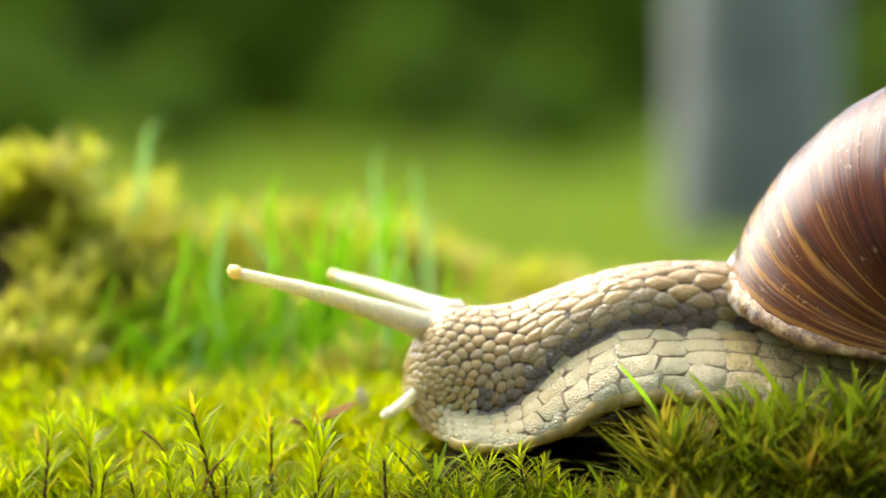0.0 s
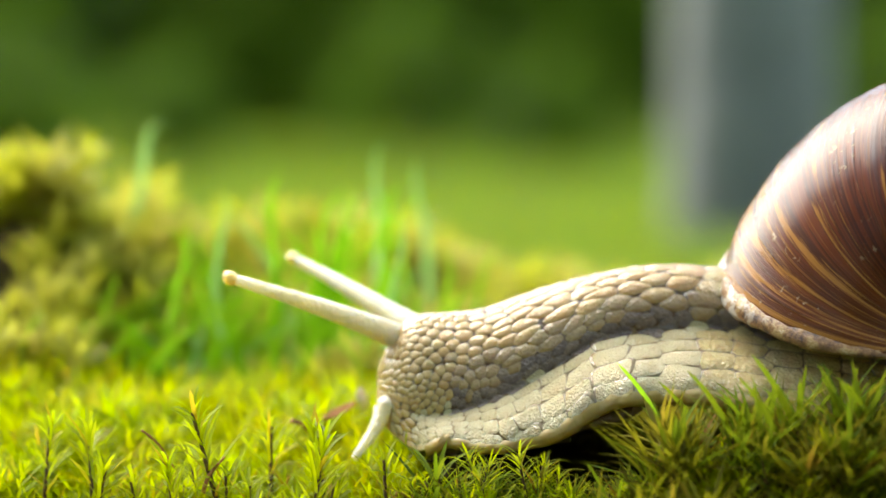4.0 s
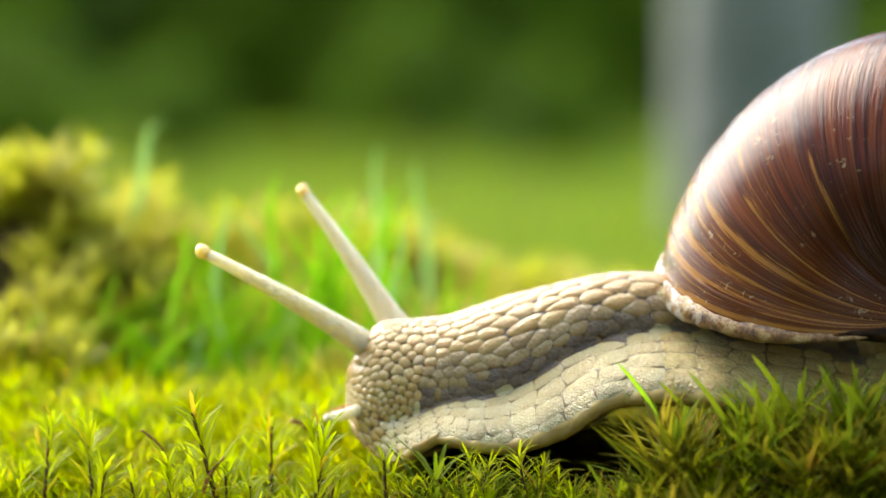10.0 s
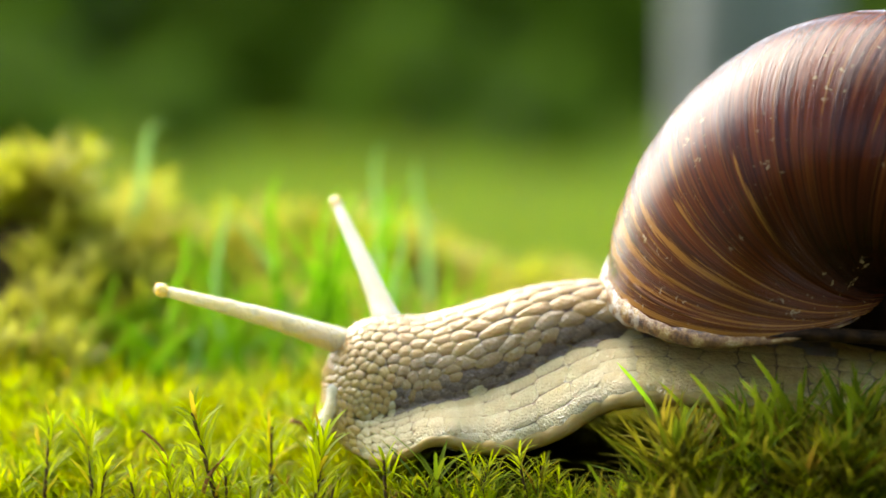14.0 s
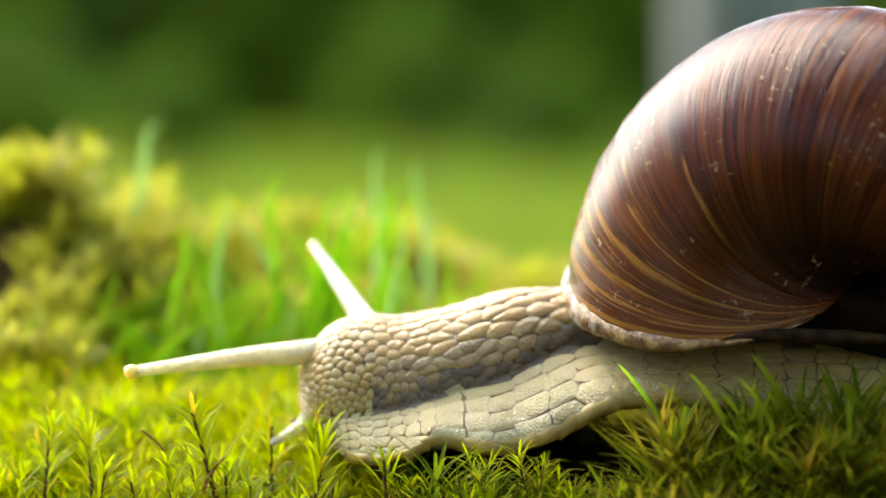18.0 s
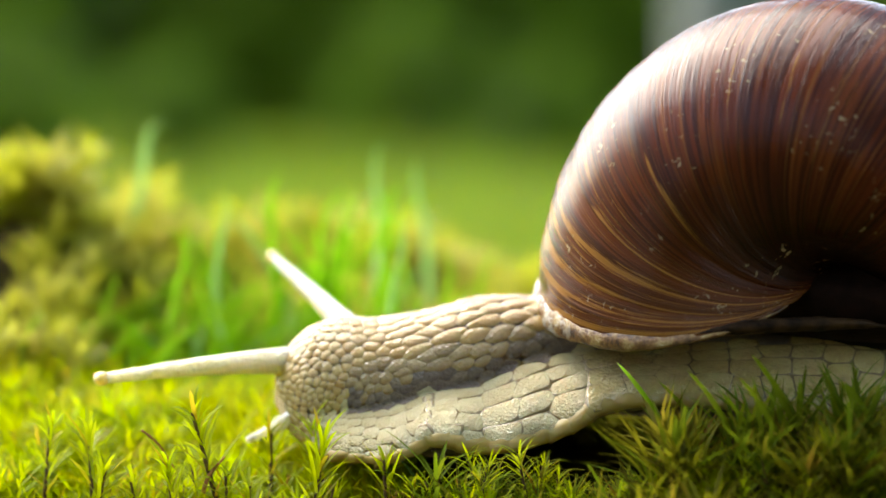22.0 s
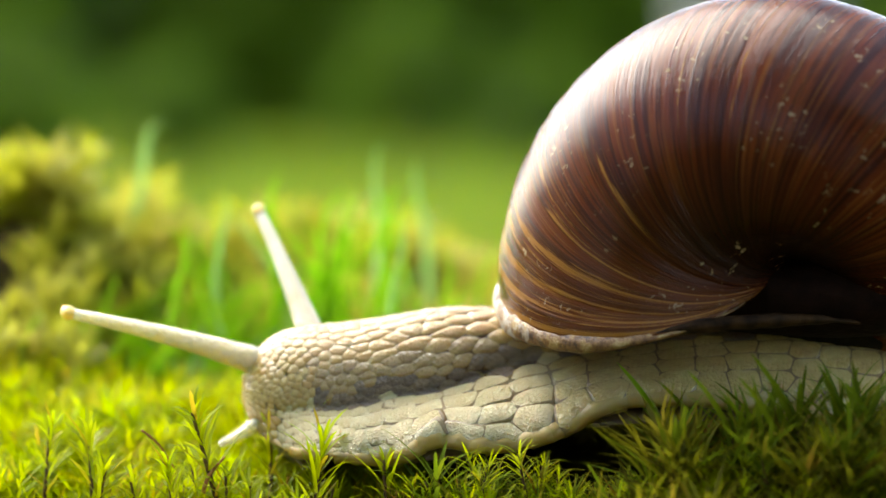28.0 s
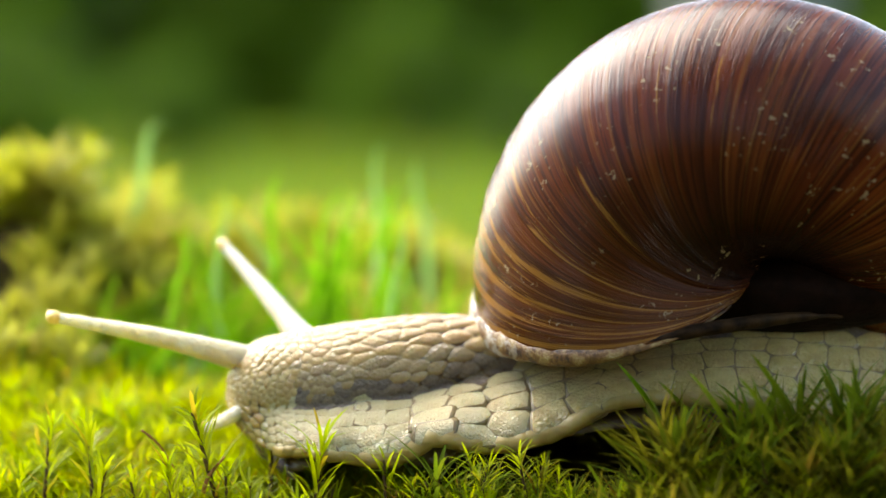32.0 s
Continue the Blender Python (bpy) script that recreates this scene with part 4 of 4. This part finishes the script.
# ---- shell ----
def shell_mesh():
    """A coiled shell: a tilted ellipse that turns round the axis and shrinks by a fixed rate towards the apex."""
    tilt, yaw, ring_r, ring_z, rr, rz, rate, phase, sec = 0.604, -0.423, 13.05, 29.78, 14.50, 13.16, 0.131, 3.172, -0.946
    a = Vector((math.sin(yaw) * math.cos(tilt), -math.cos(yaw) * math.cos(tilt), -math.sin(tilt)))
    e1 = a.cross(Vector((0, 0, 1))).normalized()
    if e1.x < 0:
        e1 = -e1
    e2 = a.cross(e1)
    if e2.z < 0:
        e2 = -e2
    turns, per, nu = 4.0, 150, 72
    n = int(turns * per)

    def spot(i, k, swell=0.0):
        th = -6.28319 * i / per
        u = 6.28319 * k / nu
        grow = math.exp(rate * th)
        near = math.exp(th / 0.7)
        rib = (0.10 + 0.22 * near) * noise.noise(Vector((th * 9, 0.4 * math.cos(u), 0.4 * math.sin(u)))) + 0.12 * noise.noise(Vector((th * 30, 0.7 * math.cos(u), 3)))
        g = 1 + (rib + swell) / 16
        cu, su = rr * math.cos(u) * g, rz * math.sin(u) * g
        r = ring_r + cu * math.cos(sec) - su * math.sin(sec)
        z = ring_z + cu * math.sin(sec) + su * math.cos(sec)
        r = max(r, 0.15)
        ang = th + phase
        return (e1 * (math.cos(ang) * r) + e2 * (math.sin(ang) * r) + a * z) * (grow * MM)

    verts = [spot(i, k) for i in range(n + 1) for k in range(nu)]
    faces = [(i * nu + k, i * nu + (k + 1) % nu, (i + 1) * nu + (k + 1) % nu, (i + 1) * nu + k) for i in range(n) for k in range(nu)]
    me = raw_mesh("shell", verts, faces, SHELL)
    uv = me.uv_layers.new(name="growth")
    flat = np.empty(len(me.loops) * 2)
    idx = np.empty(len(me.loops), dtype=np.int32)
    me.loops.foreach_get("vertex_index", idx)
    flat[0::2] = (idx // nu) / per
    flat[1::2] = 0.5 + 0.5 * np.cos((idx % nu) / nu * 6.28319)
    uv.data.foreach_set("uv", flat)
    lip = [spot(0, k, 0.2) for k in range(nu)]
    back = [spot(1.2, k, 0.2) for k in range(nu)]
    return me, lip, back


LIP_LOCAL = Vector((-34.35, -17.12, -21.40))    # the lip's front corner, from the shell's own origin
# how the shell leans, swings and settles besides
SWAY_T = (0, 9, 13, 19, 23, 28, 32)
SWAY_X = (0.46, 0.33, 0.18, 0.36, 0.15, 0.1, 0.39)
SWAY_Z = (-1.05, -1.63, -0.48, 0.19, 0.0, 0.5, 0.06)
LEAN = (-12.5, -13.9, -9.0, -7.8, -9.4, -9.0, -7.4)
ROLL = (-1.55, -3.9, 1.2, 3.05, 1.75, 4.4, 1.9)
SWING = (-10.0, -4.2, -9.0, -12.5, -11.5, -12.2, -7.1)
# seconds, the lip's front corner (mm), clockwise turn of the shell (degrees)
SHELL_ROWS = ((0, 25.0, 16.2, 26.3), (1, 24.9, 16.1, 26.3), (2, 24.7, 16.05, 26.3), (3, 24.5, 16.05, 26.4), (5.5, 23.95, 16.1, 26.3),
              (6, 23.75, 16.1, 26.2), (7, 23.1, 16.1, 25.8), (8, 22.2, 16.1, 24.8), (9, 20.65, 16.1, 21.8), (10, 19.05, 15.75, 18.8),
              (11, 17.55, 15.55, 16.2), (12, 16.55, 15.3, 14.2), (13, 15.45, 15.0, 12.2), (14, 14.4, 14.75, 10.9), (16.5, 12.0, 14.15, 9.2),
              (17, 11.65, 14.0, 8.8), (18, 10.85, 13.95, 8.2), (19, 10.25, 13.85, 7.4), (20, 9.65, 13.8, 7.0), (21, 9.05, 13.3, 6.0),
              (22, 8.5, 13.1, 5.1), (23, 8.05, 13.0, 4.3), (24, 7.6, 12.85, 3.4), (25, 7.05, 12.8, 2.6), (28, 5.05, 12.25, 1.0),
              (29, 4.45, 12.0, 0.7), (30, 3.85, 11.7, 0.4), (31, 3.2, 11.5, 0.1), (32, 2.7, 11.25, 0.0))


def build_shell():
    me, lip, back = shell_mesh()
    shell = new("shell", me)
    shell.parent = snail
    tagged(shell, "glossy brown snail shell with pale growth stripes and worn specks")
    thick = shell.modifiers.new("wall", "SOLIDIFY")
    thick.thickness, thick.offset = 0.0006, 0.0
    bm = bmesh.new()
    rings = []
    n = len(lip)
    for k in range(n):
        along = (lip[(k + 1) % n] - lip[k - 1]).normalized()
        grow = (lip[k] - back[k]).normalized()
        out = along.cross(grow).normalized()
        ring = []
        far = min(max((lip[k].x / MM + 24) / 10, 0), 1)
        for q in range(8):
            ang = q * 0.7854
            w = (1 + 0.55 * noise.noise(Vector((k * 0.55, q * 0.5, 2)))) * (1 - 0.75 * far) * (1 + 0.55 * min(max((-29 - lip[k].x / MM) / 5, 0), 1))
            ring.append(bm.verts.new(lip[k] + (out * math.cos(ang) * 0.34 + grow * (math.sin(ang) * 0.8 - 0.25)) * (w * MM)))
        rings.append(ring)
    for k in range(n):
        a, b = rings[k], rings[(k + 1) % n]
        for q in range(8):
            bm.faces.new((a[q], a[(q + 1) % 8], b[(q + 1) % 8], b[q]))
    bmesh.ops.recalc_face_normals(bm, faces=bm.faces)
    part("lip", bm, LIP, shell, "pale chipped lip of the shell's mouth")
    # added dark filler where only shade shows in the shell's mouth
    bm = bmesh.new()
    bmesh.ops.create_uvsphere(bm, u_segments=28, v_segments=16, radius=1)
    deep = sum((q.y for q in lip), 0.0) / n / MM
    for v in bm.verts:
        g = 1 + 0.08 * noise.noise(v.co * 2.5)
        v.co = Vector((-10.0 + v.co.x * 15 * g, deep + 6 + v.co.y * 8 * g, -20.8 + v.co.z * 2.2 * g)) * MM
    part("mantle", bm, MANTLE_SHADED, shell, "near-black mantle filler standing for shade in the shell's mouth")
    # added dark blob closing the navel, in place of its deep shade
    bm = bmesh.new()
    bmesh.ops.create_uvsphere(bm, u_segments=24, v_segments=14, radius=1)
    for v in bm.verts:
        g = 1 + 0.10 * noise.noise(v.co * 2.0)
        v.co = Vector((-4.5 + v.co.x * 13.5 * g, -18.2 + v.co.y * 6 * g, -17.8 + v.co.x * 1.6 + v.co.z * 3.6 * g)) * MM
    part("callus", bm, NAVEL_SHADE, shell, "near-black filler standing for shade in the shell's navel")
    # the inner side of the mouth: the lip runs on, turned over the navel
    bm = bmesh.new()
    way = [Vector(q) for q in ((-19.5, -29.0, -23.8), (-15.5, -28.3, -22.5), (-11.5, -27.2, -21.6), (-8.5, -26, -21.0), (-5.5, -24.5, -20.5), (-2.5, -22, -20.2))]
    steps = [curve(range(6), [q.x for q in way], 5 * i / 30) for i in range(31)]
    prev = None
    for i, x in enumerate(steps):
        f = i / 30
        c = Vector((x, curve(range(6), [q.y for q in way], 5 * f), curve(range(6), [q.z for q in way], 5 * f)))
        w = (0.25 + 0.6 * max(math.sin(3.1416 * min(f * 1.15 + 0.02, 1)), 0) ** 0.6) * (1 + 0.25 * noise.noise(Vector((i * 0.4, 0, 7))))
        ring = [bm.verts.new((c + Vector((0, math.cos(a) * w * 1.2, math.sin(a) * w * 0.75))) * MM) for a in (k * 0.6283 for k in range(10))]
        if prev:
            for k in range(10):
                bm.faces.new((prev[k], prev[(k + 1) % 10], ring[(k + 1) % 10], ring[k]))
        else:
            bm.faces.new(ring[::-1])
        prev = ring
    bm.faces.new(prev)
    bmesh.ops.recalc_face_normals(bm, faces=bm.faces)
    part("inner_lip", bm, INNER_LIP, shell, "brown inner lip turned over the shell's navel, darkened for shade")
    rows = []
    for t, x, z, turn in SHELL_ROWS:
        lean_x, roll, swing = (radians(curve(SWAY_T, q, t)) for q in (LEAN, ROLL, SWING))
        spin = (Matrix.Rotation(swing, 3, "Z") @ Matrix.Rotation(lean_x, 3, "X") @ Matrix.Rotation(radians(turn) + roll, 3, "Y"))
        p = at_depth(x + curve(SWAY_T, SWAY_X, t), z + curve(SWAY_T, SWAY_Z, t), 0.3) - spin @ (LIP_LOCAL * MM)
        rows.append((t, Matrix.Translation(p - root_at(t)) @ spin.to_4x4()))
    KEYED.append((shell, rows))


build_shell()


# ---- tentacles ----
def horn(name, length, r0, r1, tip_r, label, bend=0.0, eye=True):
    """A tapered feeler along +x from its root, with a rounded eye knob at the end."""
    bm = bmesh.new()
    prev, sides, n = None, 14, 26
    for back, wide in ((1.2, 0.25), (0.9, 0.62), (0.45, 1.05)):
        ring = [bm.verts.new(Vector((-back, math.cos(6.28319 * k / sides) * r0 * wide, math.sin(6.28319 * k / sides) * r0 * wide)) * MM) for k in range(sides)]
        if prev:
            for k in range(sides):
                bm.faces.new((prev[k], prev[(k + 1) % sides], ring[(k + 1) % sides], ring[k]))
        else:
            bm.faces.new(ring[::-1])
        prev = ring
    for i in range(n + 1):
        f = i / n
        r = r0 + (r1 - r0) * f ** 0.75 + r0 * 0.25 * math.exp(-f * 9)
        r *= 1 + 0.03 * noise.noise(Vector((f * 40, length, 0)))
        ring = []
        for k in range(sides):
            a = 6.28319 * k / sides
            g = 1 + 0.05 * noise.noise(Vector((f * length * 2.2, math.cos(a) * 2, math.sin(a) * 2)))
            ring.append(bm.verts.new(Vector((length * f, math.cos(a) * r * g, math.sin(a) * r * g + bend * math.sin(f * 3.1416))) * MM))
        if prev:
            for k in range(sides):
                bm.faces.new((prev[k], prev[(k + 1) % sides], ring[(k + 1) % sides], ring[k]))
        prev = ring
    bm.faces.new(prev)
    ob = part(name, bm, SKIN_HORN, snail, label)
    bm = bmesh.new()
    bmesh.ops.create_uvsphere(bm, u_segments=16, v_segments=10, radius=tip_r * MM)
    for v in bm.verts:
        v.co = Vector((v.co.x * 1.15 + length * MM, v.co.y, v.co.z))
    knob = part("eye_knob" if eye else "tip", bm, EYE_TIP if eye else SKIN_HORN, ob, "pale amber eye knob" if eye else "")
    if eye:
        bm = bmesh.new()
        bmesh.ops.create_uvsphere(bm, u_segments=10, v_segments=8, radius=0.24 * MM)
        for v in bm.verts:
            v.co += Vector((length + tip_r * 0.75, -tip_r * 0.35, tip_r * 0.5)) * MM
        part("pupil", bm, AMBER, ob, "amber eye spot")
    return ob


def aim(root, tip):
    x = (tip - root).normalized()
    z = (Vector((0, 0, 1)) - x * x.z).normalized()
    return Matrix((x, z.cross(x), z)).transposed()


# seconds; near feeler's tip and root, far feeler's tip (x and z in mm)
FEELERS = (
    (0, -18.8, 15.5, -1.4, 10.3, -9.9, 15.2), (0.5, -18.9, 15.7, -1.8, 10.0, -10.6, 15.8), (1, -18.6, 16.4, -1.9, 9.9, -10.5, 17.0),
    (1.5, -18.8, 15.5, -2.1, 9.9, -11.5, 16.5), (2, -18.9, 14.8, -2.4, 9.6, -12.6, 15.6), (2.5, -18.5, 16.0, -2.7, 9.6, -13.4, 15.8),
    (3, -18.8, 16.1, -3.1, 9.5, -13.6, 16.5), (3.5, -19.3, 15.1, -3.4, 9.3, -13.2, 16.9), (5.5, -19.2, 14.7, -4.4, 9.0, -14.9, 16.6),
    (6, -20.3, 13.4, -4.7, 8.5, -15.0, 16.2), (6.5, -20.9, 13.0, -4.9, 8.4, -15.3, 16.3), (7, -21.3, 12.5, -5.1, 8.3, -16.4, 15.2),
    (7.5, -21.6, 13.2, -5.4, 8.3, -16.8, 15.2), (8, -21.9, 14.0, -5.7, 8.2, -15.9, 16.9), (8.5, -21.8, 14.8, -5.8, 8.3, -15.1, 18.7),
    (9, -21.6, 15.5, -5.8, 8.3, -14.5, 20.4), (9.5, -21.4, 16.8, -6.0, 8.3, -13.4, 22.1), (10, -21.6, 17.4, -6.2, 8.3, -12.6, 22.9),
    (10.5, -21.8, 17.7, -6.4, 8.3, -12.4, 22.9), (11, -22.2, 17.7, -6.5, 8.4, -11.8, 22.8), (12, -23.4, 16.6, -7.2, 8.6, -10.9, 23.5),
    (13, -24.7, 15.5, -7.9, 8.7, -10.0, 23.7), (13.5, -25.0, 14.7, -8.2, 8.7, -9.4, 22.7), (14, -25.3, 13.9, -8.4, 8.8, -9.6, 21.8),
    (14.5, -25.7, 13.0, -8.7, 8.9, -9.6, 21.6), (16.5, -27.4, 7.1, -10.0, 8.5, -10.0, 20.4), (17, -27.4, 7.8, -10.1, 8.4, -10.1, 20.4),
    (17.5, -27.7, 7.7, -10.6, 8.3, -10.9, 19.7), (18, -28.0, 6.5, -11.0, 8.1, -11.6, 17.8), (18.5, -28.8, 6.5, -11.2, 7.9, -12.0, 16.4),
    (19, -29.5, 7.2, -11.6, 7.9, -12.6, 16.8), (20, -30.2, 6.5, -12.2, 7.9, -15.4, 16.2), (20.5, -30.5, 7.0, -12.3, 7.7, -15.7, 17.2),
    (21, -30.6, 6.3, -12.6, 7.6, -16.1, 17.4), (22, -30.7, 5.9, -13.1, 7.4, -15.3, 16.9), (23, -31.3, 6.2, -13.3, 7.2, -15.6, 17.4),
    (23.5, -31.5, 5.7, -13.3, 7.2, -15.5, 17.1), (24, -31.9, 6.4, -13.5, 7.0, -16.2, 18.3), (24.5, -32.3, 7.9, -14.1, 7.2, -17.2, 19.9),
    (25, -32.6, 9.0, -14.1, 7.1, -18.0, 21.0), (25.5, -32.5, 11.8, -14.3, 7.1, -18.1, 21.6), (27.5, -33.3, 12.0, -15.2, 7.0, -16.4, 21.5),
    (28, -33.6, 11.9, -15.5, 7.0, -16.4, 21.1), (28.5, -34.0, 11.7, -15.8, 6.9, -17.2, 20.1), (29, -34.0, 10.6, -15.9, 6.9, -17.9, 19.1),
    (29.5, -34.8, 11.0, -16.1, 7.0, -18.1, 18.3), (30, -34.6, 10.4, -16.2, 7.0, -18.8, 17.3), (31, -34.4, 11.4, -16.4, 7.1, -18.8, 16.8),
    (32, -34.9, 11.5, -16.8, 7.3, -19.6, 18.0),
)
FAR_ROOT_T = (0, 6, 9, 13, 19, 23, 28, 32)
FAR_ROOT_X = (-1.0, -4.5, -4.5, -4.9, -8.0, -10.0, -12.1, -13.4)
FAR_ROOT_Z = (12.1, 10.5, 10.7, 11.8, 11.6, 11.3, 10.8, 10.5)
# seconds; near lower feeler's tip and root
LOW = ((0, -5.3, 2.6, -2.4, 4.8), (3, -6.9, -0.7, -4.4, 4.0), (6, -9.9, -0.2, -6.4, 2.3), (9, -9.9, 2.8, -6.6, 3.3), (13, -11.2, -0.2, -8.9, 4.5),
       (17, -14.5, 0.5, -12.3, 2.5), (19, -15.7, 0.0, -12.6, 1.8), (23, -17.7, 0.5, -13.8, 2.8), (28, -19.7, 0.1, -16.1, 2.4), (32, -21.9, 1.3, -17.6, 3.3))


def build_feelers():
    near = horn("eye_stalk", 21.5, 1.55, 0.46, 0.64, "pale translucent eye stalk stretched forward", 0.35)
    far = horn("eye_stalk", 15.5, 1.30, 0.46, 0.60, "pale translucent eye stalk raised on the far side", 0.2)
    low_near = horn("lower_feeler", 5.2, 0.8, 0.35, 0.36, "short pale lower feeler reaching to the moss", -0.2, False)
    low_far = horn("lower_feeler", 5.0, 0.8, 0.35, 0.36, "short pale lower feeler reaching to the moss", -0.2, False)
    rows = {near: [], far: [], low_near: [], low_far: []}
    for t, tx, tz, bx, bz, fx, fz in FEELERS:
        o = root_at(t)
        tip = at_depth(tx, tz, -4.5)
        root = at_depth(bx, bz, -0.6)
        r = aim(root, tip)
        rows[near].append((t, Matrix.Translation(tip - r.col[0] * (0.0215 + 0.0004) - o) @ r.to_4x4()))
        rx, rz = curve(FAR_ROOT_T, FAR_ROOT_X, t), curve(FAR_ROOT_T, FAR_ROOT_Z, t)
        reach = math.hypot(fx - rx, fz - rz)
        deep = math.sqrt(max(14.5 ** 2 - reach ** 2, 4.0))
        root = at_depth(rx, rz, 2.6)
        tip = at_depth(fx, fz, 2.6 + deep * 0.8)
        r = aim(root, tip)
        rows[far].append((t, Matrix.Translation(tip - r.col[0] * 0.0159 - o) @ r.to_4x4()))
    for t, tx, tz, bx, bz in LOW:
        o = root_at(t)
        for ob, y in ((low_near, -3.6), (low_far, 2.6)):
            tip, root = at_depth(tx, tz, y - (0.8 if y < 0 else -2)), at_depth(bx, bz, y * 0.8)
            r = aim(root, tip)
            rows[ob].append((t, Matrix.Translation(tip - r.col[0] * 0.0054 - o) @ r.to_4x4()))
    KEYED.extend(rows.items())


build_feelers()


def motions():
    """The snail glides to the left; skin, shell and feelers move on it."""
    walk(snail, [(t, Matrix.Translation(root_at(t))) for t in TIMES])
    for ob, rows in KEYED:
        walk(ob, rows)


motions()
